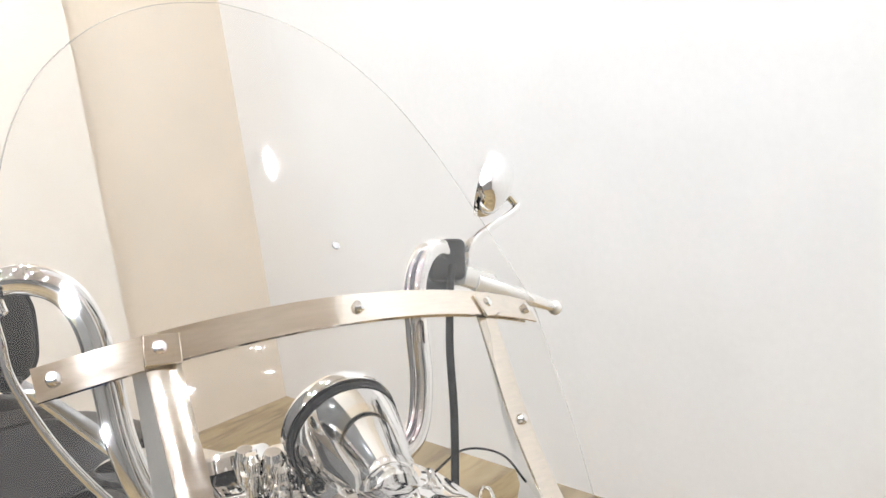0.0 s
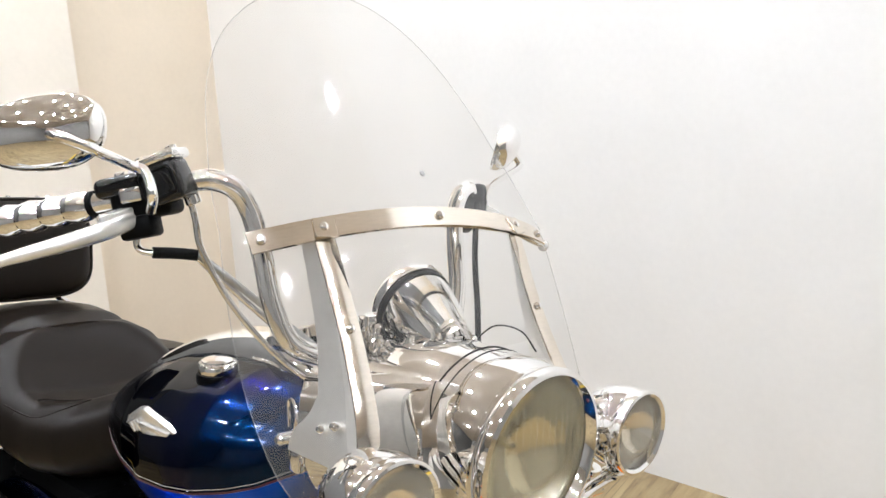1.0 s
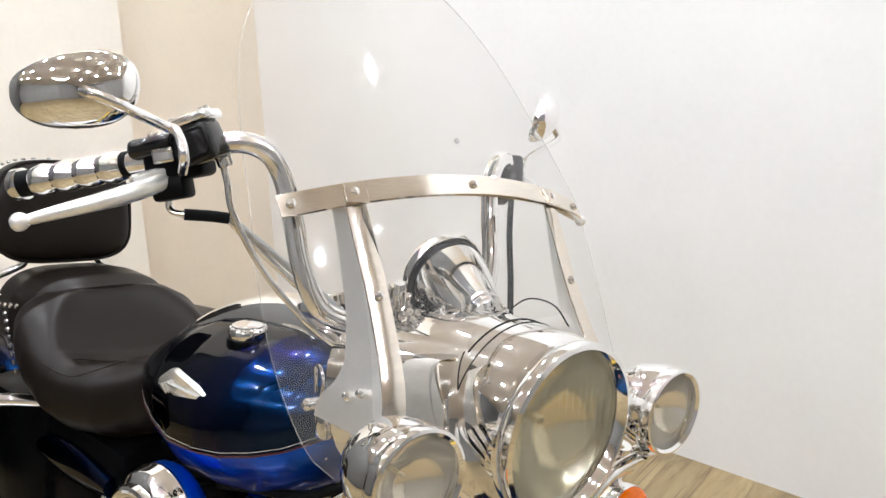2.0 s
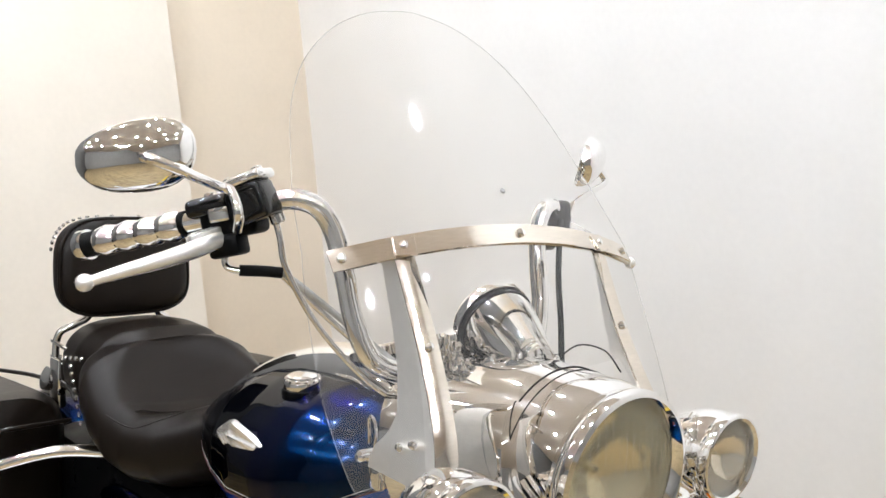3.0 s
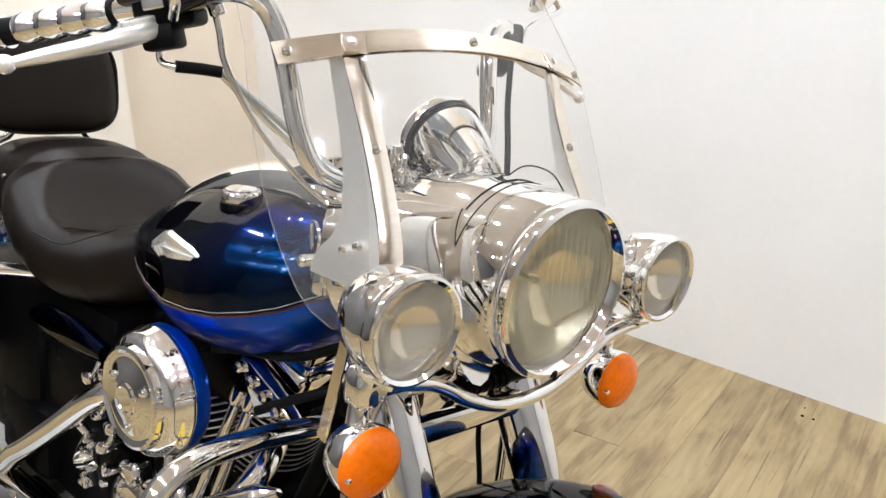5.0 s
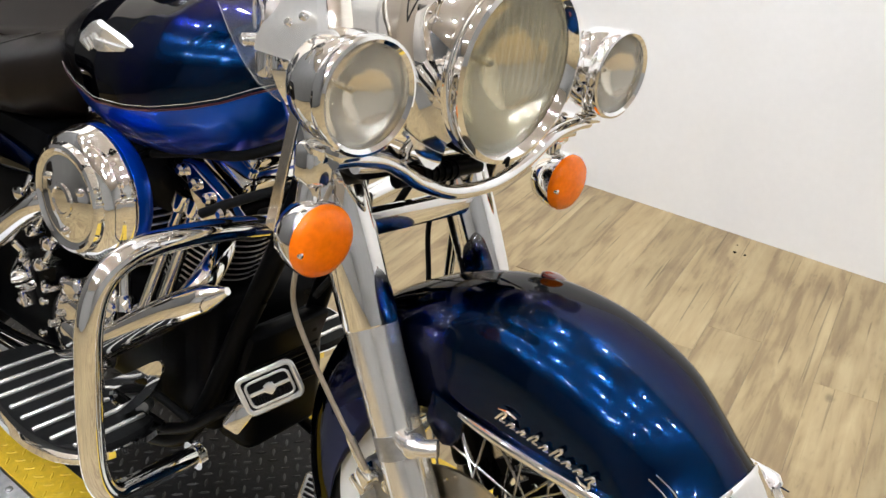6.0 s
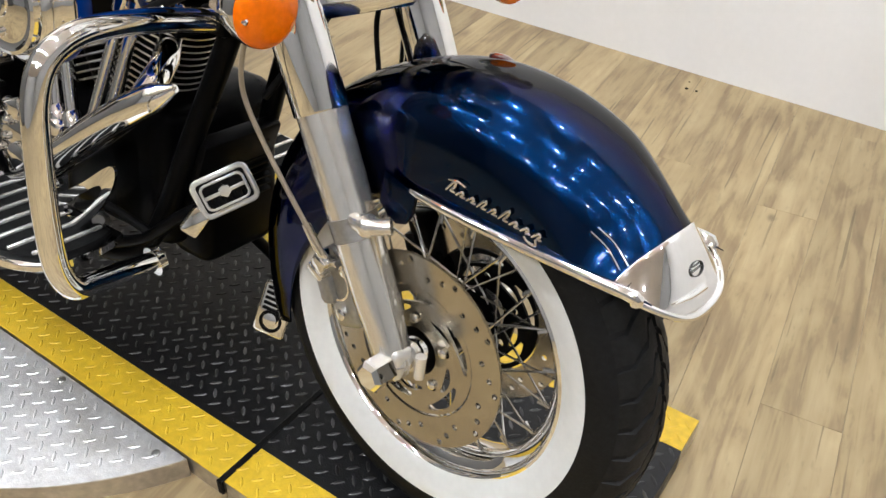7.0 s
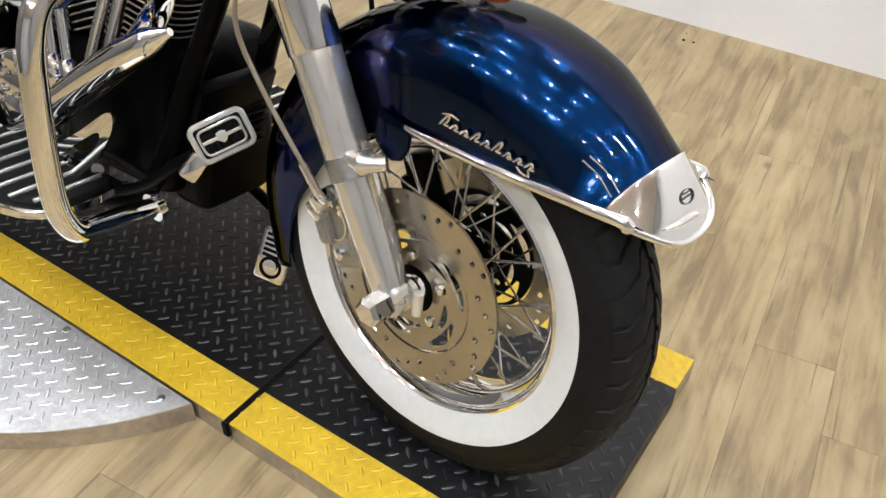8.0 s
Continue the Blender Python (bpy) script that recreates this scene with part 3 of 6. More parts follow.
FORK_Y = 0.114
for s in (-1, 1):
    a, b = fork_axis(0.318, s * FORK_Y), fork_axis(0.98, s * FORK_Y)
    up = (b - a).normalized()
    L = lambda z: (z - 0.318) / up.z
    leg = turned("fork_slider", [(-0.012, 0.018), (-0.008, 0.025), (L(0.36), 0.0285), (L(0.40), 0.0315), (L(0.62), 0.0335), (L(0.628), 0.0335), (L(0.629), 0.024)], FORK_ALLOY, bike, a, up, "satin polished alloy fork slider")
    turned("upper_cover", [(L(0.615), 0.0350), (L(0.617), 0.0362), (L(0.80), 0.0385), (L(0.93), 0.042), (L(0.97), 0.037)], CHROME, leg, a, up, "chrome upper fork cover")
    bm = B()
    block(bm, (0.036, 0.034, 0.05), Matrix.Translation((-0.002, s * 0.116, 0.320)), 0.009, 3)
    tube(bm, [(0.028, s * 0.100, 0.335), (0.028, s * 0.100, 0.300)], 0.008, 12, curve=False)
    part("axle_clamp", bm, ALLOY, leg, "", FORK)
    if s < 0:
        bm = B()
        lathe(bm, [(0, 0.022), (0.030, 0.022), (0.036, 0.016), (0.036, 0.0)], along((-0.002, -0.136, 0.318), (0, -1, 0)), 6)
        part("axle_nut", bm, CHROME, leg, "chrome acorn axle nut", FORK, 25)
    bm = B()
    tube(bm, [(-0.095, s * 0.126, 0.502), (-0.064, s * 0.136, 0.505), (-0.042, s * 0.131, 0.511), (-0.028, s * 0.122, 0.515)], 0.0112, 14, 6)
    lathe(bm, [(-0.012, 0.0135), (0, 0.0145), (0.006, 0.0135), (0.010, 0.010), (0.012, 0.004)], along((-0.056, s * 0.136, 0.507), (0.35, s * 1, 0.1)), 20)
    part("fender_mount", bm, FORK_ALLOY, leg, "alloy fender mount stub", FORK)
    bm = B()
    ring_band(bm, [(L(0.468), 0.0315), (L(0.469), 0.0329), (L(0.496), 0.0331), (L(0.497), 0.0318)], along(a, up), 48)
    part("slider_collar", bm, CAST, leg, "dull cast band round the slider", FORK)
    bm = B()
    prism(bm, [(-0.066, 0.533), (-0.050, 0.517), (-0.034, 0.511), (-0.020, 0.516), (-0.011, 0.532), (-0.008, 0.565), (-0.060, 0.575)], 0.010, Matrix(((1, 0, 0, 0), (0, 0, 1, s * 0.104), (0, 1, 0, 0), (0, 0, 0, 1))), 0.003)
    part("fender_lug", bm, NAVY, leg, "dark blue mounting lug", FORK)
    # caliper behind the leg
    bm = B()
    block(bm, (0.052, 0.062, 0.12), Matrix.Translation((-0.115, s * 0.088, 0.375)) @ Matrix.Rotation(radians(-25), 4, "Y"), 0.012, 3)
    block(bm, (0.030, 0.078, 0.05), Matrix.Translation((-0.135, s * 0.09, 0.37)) @ Matrix.Rotation(radians(-25), 4, "Y"), 0.01, 2)
    # colour of the left caliper imitates the shade seen through the spokes
    cal = part("brake_caliper", bm, CAST if s < 0 else BLACK_PAINT, bike, "grey cast brake caliper" if s < 0 else "brake caliper, blackened for the shade on that side", FORK)
    bm = B()
    ring_band(bm, [(0.001, 0.026), (0.003, 0.026), (0.003, 0.023), (0.001, 0.023)], along((-0.118, s * 0.1195, 0.385), (0, s, 0)), 30)
    part("caliper_ring", bm, CHROME, cal, "thin chrome ring", FORK)
    for dz in (-0.03, 0.04):
        turned("caliper_bolt", [(0, 0.009), (0.008, 0.009), (0.01, 0.006)], CHROME, cal, (-0.1, s * 0.12, 0.375 + dz), (0, s, 0), "", 12)
# brake hose down to the right caliper
bent("brake_hose", [(-0.20, -0.17, 0.80), (-0.205, -0.195, 0.74), (-0.222, -0.198, 0.685), (-0.226, -0.192, 0.634), (-0.198, -0.180, 0.572), (-0.158, -0.165, 0.505), (-0.120, -0.147, 0.44)], 0.0033, material("clear_coated_hose", (0.28, 0.23, 0.17), 0.35, 0.2, grain=0.1), bike, "clear coated braided brake hose")
bent("hose_fitting", [(-0.15, -0.152, 0.475), (-0.128, -0.148, 0.445), (-0.118, -0.135, 0.42)], 0.0062, CHROME, bike, "chrome hose fitting", steps=3)
bm = B()
block(bm, (0.03, 0.026, 0.022), along((-0.124, -0.138, 0.425), (0.4, 0, 1)), 0.005)
block(bm, (0.02, 0.03, 0.012), along((-0.135, -0.138, 0.405), (0.4, 0, 1)), 0.003)
part("hose_banjo", bm, CHROME, bike, "", FORK)

# front fender
FENDER_R = [(-112, 0.362, 0.292, 0.066), (-100, 0.362, 0.268, 0.072), (-82, 0.364, 0.240, 0.078), (-70, 0.366, 0.224, 0.080), (-45, 0.371, 0.218, 0.081), (-28, 0.376, 0.218, 0.081), (-15, 0.384, 0.219, 0.095), (-12.5, 0.385, 0.228, 0.097), (-10, 0.387, 0.246, 0.1),
            (0, 0.394, 0.243, 0.103), (12, 0.399, 0.249, 0.105), (25, 0.402, 0.268, 0.104), (36, 0.402, 0.299, 0.1), (44, 0.402, 0.337, 0.096), (50, 0.402, 0.378, 0.091)]


def fender_ring(a_deg, grow=0.0, puff=0.0):
    r, rb, w = lerp_table(FENDER_R, a_deg)
    if a_deg > -10:
        rb = 0.2425 / math.cos(radians(a_deg))
    r, w = r + grow + puff, w + grow
    rb = min(rb, r - 0.012)
    a = radians(a_deg)
    h = min(0.085, r - rb - 0.004)
    even = min(1.0, max(0.0, (a_deg - 28) / 16))  # towards the tip the crown is evenly arched
    half = []
    for k in range(13):
        f = radians(90 * k / 12)
        half.append((w * math.sin(f) ** 0.82, r - h * ((1 - even) * (1 - math.cos(f)) ** 1.05 + even * math.sin(f) ** 1.9)))
    for k in range(1, 5):
        half.append((w * (1 - 0.0 * k), r - h - (r - h - rb) * k / 4))
    full = [(-y, q) for y, q in reversed(half)] + half[1:]
    return [HUB + Vector((q * math.sin(a), y, q * math.cos(a))) for y, q in full]


bm = B()
n_ring = len(fender_ring(45))
across = [(q - (n_ring - 1) / 2) / ((n_ring - 1) / 2) for q in range(n_ring)]
loft(bm, [[fender_ring(-112 + (158.0 + 5.5 * u * u) * k / 72)[q] for q, u in enumerate(across)] for k in range(73)], closed=False, cap=False)
fender = thicken(part("front_fender", bm, NAVY, bike, "deep dark blue metallic front fender", FORK, 60), 0.003, -1)
bm = B()
n_rows = 16


def tip_lip(y):
    """The lower lip of the domed fender tip, at y across."""
    f = min(1.0, abs(y) / 0.092)
    return Vector((0.288 + 0.043 * (1 - f ** 3.2), y, 0.557 - 0.027 * (1 - f ** 2)))


columns = []
for q, u in enumerate(across):
    top = fender_ring(44.0 + 6.2 * abs(u) ** 2.0, 0.0035)[q]
    low = tip_lip(max(-0.092, min(0.092, top.y)))
    drop = top.z - low.z
    ctrl = (top + low) / 2 + Vector((0.06, 0, 0.05)) * drop
    columns.append([top * (1 - f) ** 2 + ctrl * 2 * f * (1 - f) + low * f * f for f in (k / n_rows for k in range(n_rows + 1))])
loft(bm, [[c[k] for c in columns] for k in range(n_rows + 1)], closed=False, cap=False)
tube(bm, [tip_lip(-0.092 + 0.184 * k / 24) for k in range(25)], 0.0042, 10, 2)
tip = thicken(part("fender_tip", bm, CHROME, fender, "chrome fender tip", FORK, 60), 0.004, -1)
bm = B()
BADGE = along((0.3085, 0, 0.5725), (0.84, 0, 0.55))
ring_band(bm, [(-0.002, 0.0138), (0.0012, 0.0134), (0.0012, 0.0122), (-0.002, 0.0118)], BADGE @ Matrix.Diagonal((1.15, 0.62, 1, 1)), 28)
block(bm, (0.024, 0.0020, 0.003), BADGE, 0.0006, 1)
block(bm, (0.015, 0.0016, 0.003), BADGE @ Matrix.Translation((0, 0.0042, 0)), 0.0005, 1)
part("tip_badge", bm, SMOKED, fender, "small oval dark badge", FORK)
bm = B()
tube(bm, [(0.3210, 0.006, 0.5530), (0.3200, -0.026, 0.5535), (0.3160, -0.056, 0.5540)], [0.0042, 0.0034, 0.001], 10, 6)
part("tip_rib", bm, CHROME, fender, "small raised chrome rib", FORK)
for s in (-1, 1):
    bm = B()
    edge = []
    for a in [-9.9 + 59.6 * k / 26 for k in range(27)]:
        p = fender_ring(a)[-1 if s > 0 else 0]
        edge.append(p + Vector((0, s * 0.0035, 0.003)))
    edge.append(tip_lip(s * 0.0918))
    tube(bm, edge, [0.001, 0.005, 0.0066, 0.007, 0.007, 0.007, 0.007, 0.008], 10, 2)
    part("fender_trim", bm, CHROME, fender, "chrome trim spear", FORK)
    # raised script, drawn as plain slanted strokes
    base, n_glyph = lambda f: Vector((0.036 + 0.138 * f, s * (0.1092 - 0.0016 * f), 0.590 - 0.009 * f)), 9
    lean = Vector((0.42, 0, 0.91))
    for g in range(n_glyph):
        f0, f1 = (g + 0.1) / n_glyph, (g + 0.95) / n_glyph
        tall = (0.016, 0.0072, 0.0072, 0.0125, 0.008, 0.016, 0.0072, 0.0072, 0.008)[g]
        loop = [base(f0), base(f0 + 0.35 * (f1 - f0)) + lean * tall, base(f0 + 0.62 * (f1 - f0)) + lean * (tall * 0.72), base(f0 + 0.5 * (f1 - f0)) + lean * (tall * 0.15), base(f1) + lean * 0.002]
        bm = B()
        tube(bm, loop, [0.0013, 0.0019, 0.0016, 0.0019, 0.0012], 6, 4)
        part("script_stroke", bm, CHROME, fender, "slanted raised chrome script stroke", FORK)
    bm = B()
    tube(bm, [base(-0.02) + lean * 0.0145, base(0.07) + lean * 0.0178, base(0.16) + lean * 0.016], [0.0008, 0.0018, 0.001], 6, 4)
    part("script_stroke", bm, CHROME, fender, "slanted raised chrome script stroke", FORK)
    bm = B()
    tube(bm, [base(0.94), base(0.97) - lean * 0.008, base(0.90) - lean * 0.0085, base(0.84) - lean * 0.004], [0.0014, 0.0018, 0.001], 6, 4)
    part("script_stroke", bm, CHROME, fender, "slanted raised chrome script stroke", FORK)
    bm = B()
    for off in (0.0, 0.007):
        line = []
        for a, q in ((36.9, 0.3655), (40.6, 0.3685), (44.8, 0.3715)):
            arch = [(p.y, (p - Vector((0, p.y, 0)) - HUB).length) for p in fender_ring(a)[n_ring // 2:]]
            y = float(np.interp(q - off, [r for _, r in reversed(arch)], [w for w, _ in reversed(arch)]))
            line.append(HUB + Vector(((q - off) * math.sin(radians(a)), s * (y + 0.0006), (q - off) * math.cos(radians(a)))))
        tube(bm, line, 0.0014, 6, 4)
    part("side_ornament", bm, CHROME, fender, "pair of thin chrome streaks", FORK)
ORN = Matrix.Translation((-0.345, -0.036, 0.180)) @ Matrix.Rotation(radians(-64), 4, "Z") @ Matrix.Rotation(radians(-14), 4, "Y") @ Matrix.Rotation(radians(-10), 4, "X")
bm = B()
ORN = ORN @ Matrix.Scale(1.3, 4)
block(bm, (0.008, 0.044, 0.074), ORN, 0.006, 2)
lathe(bm, [(0, 0.010), (0.006, 0.009), (0.007, 0.004)], ORN @ Matrix.Translation((0.003, 0, -0.012)) @ Matrix.Rotation(radians(90), 4, "Y"), 16)
ornament = part("rear_ornament", bm, CHROME, fender, "small slotted chrome plate at the fender's rear end", FORK)
bm = B()
for k in range(5):
    block(bm, (0.003, 0.032, 0.004), ORN @ Matrix.Translation((0.0045, 0, 0.030 - 0.0075 * k)), 0.001, 1)
ring_band(bm, [(0.004, 0.016), (0.0048, 0.0155), (0.0048, 0.012), (0.004, 0.012)], ORN @ Matrix.Translation((0.0005, 0, -0.016)) @ Matrix.Rotation(radians(90), 4, "Y"), 20)
tagged(part("ornament_slots", bm, BLACK_PLASTIC, fender, "dark slots of the plate", FORK), kind="stuff")
bm = B()
lathe(bm, [(0, 0.017), (0.006, 0.016), (0.009, 0.008)], along((-0.02, 0.045, 0.70), (0, 0.25, 1)), 20)
part("fender_button", bm, material("dark_red_enamel", (0.09, 0.012, 0.01), 0.2, coat=0.6, grain=0.1), fender, "dark red oval button", FORK)

# headlamp, nacelle and driving lamps
HEAD, HAX = Vector((-0.092, 0, 0.946)), Vector((math.cos(radians(2.9)), 0, -math.sin(radians(2.9))))


def lamp(name, centre, axis, R, depth, shell, label, lens_bars):
    m = along(centre, axis)
    bm = B()
    lathe(bm, [(h, r) for h, r in shell], m, 56, cap=False)
    body = part(name, bm, CHROME, bike, label, FORK)
    k = R / 0.11
    bm = B()
    ring_band(bm, [(-0.012, R * 0.96), (-0.004, R * 0.995), (0.003, R), (0.008 * k + 0.002, R * 0.985), (0.010 * k + 0.002, R * 0.93), (0.004, R * 0.865), (-0.008, R * 0.84), (-0.02, R * 0.86)], m, 64)
    part("rim", bm, CHROME, body, "polished chrome rim", FORK)
    bm = B()
    lathe(bm, [(-0.0525 * k, 0.0003), (-0.0515 * k, R * 0.12), (-0.049 * k, R * 0.25), (-0.04 * k, R * 0.5), (-0.024 * k, R * 0.72), (-0.006, R * 0.85)], m, 48, cap=False)
    part("reflector", bm, REFLECTOR if lens_bars else MIRROR_BOWL, body, "bright mirrored bowl", FORK)
    bm = B()
    cols, rows, rl = (150 if lens_bars else 40), 16, R * 0.852
    columns = []
    for q in range(cols + 1):
        lx = rl * 0.999 * math.sin(math.pi * (q / cols - 0.5)) if not lens_bars else rl * 0.999 * (2 * q / cols - 1)
        h = math.sqrt(max(rl * rl - lx * lx, 1e-8))
        column = []
        for g in range(rows + 1):
            ly = -h + 2 * h * g / rows
            r = math.hypot(lx, ly) / rl
            front = -0.003 + 0.011 * k * math.sqrt(max(0.0, 1 - r * r))
            if lens_bars and abs(lx) < R * 0.68 and r < 0.95:
                deep = min(1.0, max(0.0, (ly / R + 0.16) * 7)) if abs(lx) < R * 0.6 else 0.3
                front += 0.0018 * (abs(math.sin(lx / R * lens_bars * 1.7)) - 0.5) * deep
            column.append(m @ Vector((lx, ly, front)))
        columns.append(column)
    loft(bm, columns, closed=False, cap=False)
    glass = part("lens", bm, LENS if lens_bars else CLEAR_LENS, body, "clear fluted glass lens" if lens_bars else "clear smooth glass lens", FORK)
    glass.visible_shadow = False
    bm = B()
    lathe(bm, [(-0.05 * k, 0.0055 * k), (-0.040 * k, 0.0055 * k), (-0.037 * k, 0.003 * k)], m, 20)
    part("bulb", bm, REFLECTOR, body, "small bulb shield", FORK)
    return body


head_shell = [(-0.255, 0.05), (-0.25, 0.088), (-0.235, 0.098), (-0.20, 0.104), (-0.14, 0.1085), (-0.07, 0.1105), (-0.035, 0.111), (-0.015, 0.1085), (-0.012, 0.10)]
headlight = lamp("headlight", HEAD, HAX, 0.1103, 0.05, head_shell, "large round chrome headlamp in its nacelle", 17)
for at in (-0.083, -0.098):
    bm = B()
    ring_band(bm, [(at + 0.0006, 0.1107), (at, 0.1111), (at - 0.0006, 0.1107), (at, 0.1095)], along(HEAD, HAX), 64)
    part("shell_seam", bm, GAP_DARK, headlight, "dark seam line", FORK)
bm = B()
tube(bm, [HEAD + Vector((0.008, 0.0, -0.1)), HEAD + Vector((0.006, 0.002, -0.112))], 0.0025, 8, curve=False)
part("rim_screw", bm, BLACK_PLASTIC, headlight, "", FORK)
for s in (-1, 1):
    ps = lamp("driving_lamp", Vector((-0.094, s * 0.226, 0.932)), Vector((math.cos(radians(2.5)), -0.02, -math.sin(radians(2.5)))), 0.0607, 0.03,
              [(-0.092, 0.006), (-0.088, 0.025), (-0.078, 0.039), (-0.06, 0.051), (-0.04, 0.0575), (-0.02, 0.060), (-0.01, 0.0585)], "round chrome driving lamp", 0)
    bm = B()
    tube(bm, [(-0.125, s * 0.226, 0.885), (-0.125, s * 0.222, 0.862)], 0.013, 14, curve=False)
    block(bm, (0.03, 0.03, 0.014), Matrix.Translation((-0.125, s * 0.222, 0.866)), 0.005)
    part("lamp_stem", bm, CHROME, ps, "", FORK)

# nacelle sides and top strip
for s in (-1, 1):
    bm = B()
    rings = []
    for f in range(9):
        t = f / 8
        x = -0.155 - 0.175 * t
        c = Vector((x, s * (0.085 + 0.045 * t), 0.93 + 0.005 * t))
        hh, ww = 0.10 - 0.015 * t, 0.040 + 0.006 * t
        rings.append([c + Vector((-0.30 * hh * math.sin(a), ww * math.cos(a), hh * math.sin(a))) for a in (2 * math.pi * k / 20 for k in range(20))])
    loft(bm, rings)
    part("nacelle_side", bm, CHROME, bike, "chrome nacelle side panel", FORK)
bm = B()
rings = []
for f in range(8):
    t = f / 7
    x = -0.18 - 0.17 * t
    rings.append([Vector((x, (0.088 + 0.035 * t) * math.cos(a), 1.008 - 0.004 * t + 0.034 * math.sin(a))) for a in (2 * math.pi * k / 24 for k in range(24))])
loft(bm, rings)
part("nacelle_top", bm, CHROME, bike, "chrome nacelle top cover", FORK)
bm = B()
for k in range(5):
    block(bm, (0.022, 0.012, 0.012), Matrix.Translation((-0.21 - 0.03 * k, 0.0, 1.043)), 0.003)
tube(bm, [(-0.17, 0.02, 1.042), (-0.25, 0.03, 1.044), (-0.33, 0.03, 1.04)], 0.006, 10)
tube(bm, [(-0.17, -0.02, 1.042), (-0.25, -0.03, 1.044), (-0.33, -0.03, 1.04)], 0.006, 10)
part("nacelle_trim", bm, CHROME, bike, "ribbed chrome trim strip", FORK)
bm = B()
block(bm, (0.075, 0.30, 0.03), Matrix.Translation((-0.215, 0, 0.845)), 0.012)
part("lower_cover", bm, CHROME, bike, "chrome cover under the headlamp", FORK)
bm = B()
block(bm, (0.05, 0.27, 0.026), Matrix.Translation((-0.215, 0, 0.812)), 0.010)
for k in range(7):
    ring_band(bm, [(-0.003, 0.011), (-0.003, 0.0135), (0.003, 0.0135), (0.003, 0.011)], along((-0.178, -0.06 + 0.012 * k, 0.802), (0, 1, 0)), 16)
tube(bm, [(-0.178, -0.09, 0.802), (-0.178, 0.06, 0.802)], 0.011, 14, curve=False)
part("fork_clamp", bm, BLACK_PAINT, bike, "black lower fork clamp", FORK)
bm = B()
block(bm, (0.022, 0.21, 0.036), Matrix.Translation((-0.215, 0, 0.735)), 0.008)
part("cross_cover", bm, CHROME, bike, "chrome cross cover between the fork legs", FORK)

# black sleeves and wiring beside the headlamp
for s in (-1, 1):
    for k in range(8):
        f = k / 7
        bent("lamp_wiring", [(-0.215, s * (0.085 + 0.050 * f), 0.868 - 0.010 * f), (-0.170, s * (0.118 + 0.038 * f), 0.868 + 0.026 * f), (-0.152, s * (0.130 + 0.036 * f), 0.888 + 0.030 * f), (-0.175, s * (0.124 + 0.044 * f), 0.925 + 0.022 * f)], 0.0056, BLACK_PLASTIC if k % 3 == 2 else CHROME, bike, "black corrugated sleeve" if k % 3 == 2 else "chrome conduit")

# lamp bar and turn signals
half_bar = [(0, 0.791), (0.05, 0.796), (0.10, 0.815), (0.135, 0.836), (0.165, 0.849), (0.205, 0.856), (0.230, 0.857)]
bar = bent("lamp_bar", [(-0.130, -y, z) for y, z in reversed(half_bar[1:])] + [(-0.130, y, z) for y, z in half_bar], 0.0092, CHROME, bike, "curved chrome lamp bar", seg=16)
bm = B()
tube(bm, [(-0.130, -0.20, 0.846), (-0.155, -0.12, 0.832), (-0.18, -0.05, 0.826), (-0.18, 0.05, 0.826), (-0.155, 0.12, 0.832), (-0.130, 0.20, 0.846)], 0.007, 12)
part("bar_brace", bm, CHROME, bar, "", FORK)
for s in (-1, 1):
    c = Vector((-0.143, s * 0.227, 0.763))
    ax = Vector((1, -s * 0.02, -0.03)).normalized()
    sig = turned("turn_signal", [(-0.052, 0.010), (-0.048, 0.026), (-0.036, 0.037), (-0.018, 0.042), (-0.006, 0.0432), (-0.002, 0.0425)], CHROME, bike, c, ax, "round chrome turn signal with amber lens")
    turned("amber_lens", [(-0.004, 0.0415), (0.002, 0.0418), (0.007, 0.0385), (0.012, 0.029), (0.0145, 0.015), (0.015, 0.002)], AMBER, sig, c, ax, "domed orange plastic lens")
    turned("lens_screw", [(0.002, 0.0035), (0.0075, 0.0035), (0.0085, 0.002)], CHROME, sig, c + Vector((0.003, s * -0.0 - 0.035, -0.006)), ax, "", 10)
    bm = B()
    tube(bm, [c + Vector((-0.03, 0, 0.03)), c + Vector((-0.03, -s * 0.003, 0.06)), c + Vector((-0.02, -s * 0.006, 0.10))], [0.013, 0.012, 0.015], 14)
    block(bm, (0.04, 0.034, 0.05), Matrix.Translation(c + Vector((-0.03, -s * 0.006, 0.078))), 0.012, 3)
    part("signal_stem", bm, CHROME, sig, "", FORK)

# windshield
WS_W = [(0.905, 0.252), (0.92, 0.268), (0.95, 0.281), (1.01, 0.292), (1.08, 0.295), (1.17, 0.291), (1.25, 0.279), (1.30, 0.266), (1.36, 0.248), (1.41, 0.224), (1.45, 0.195), (1.49, 0.150), (1.515, 0.105), (1.53, 0.06), (1.5385, 0.002)]

WS_W = [(p.x, p.y) for p in smooth_line([(z, w, 0) for z, w in WS_W], 6)]


def screen_x(y, z):
    g = -0.29 - 0.80 * (z - 1.217) if z > 1.19 else -0.2684 + 0.45 * (1.19 - z)
    return g - 0.86 * y * y


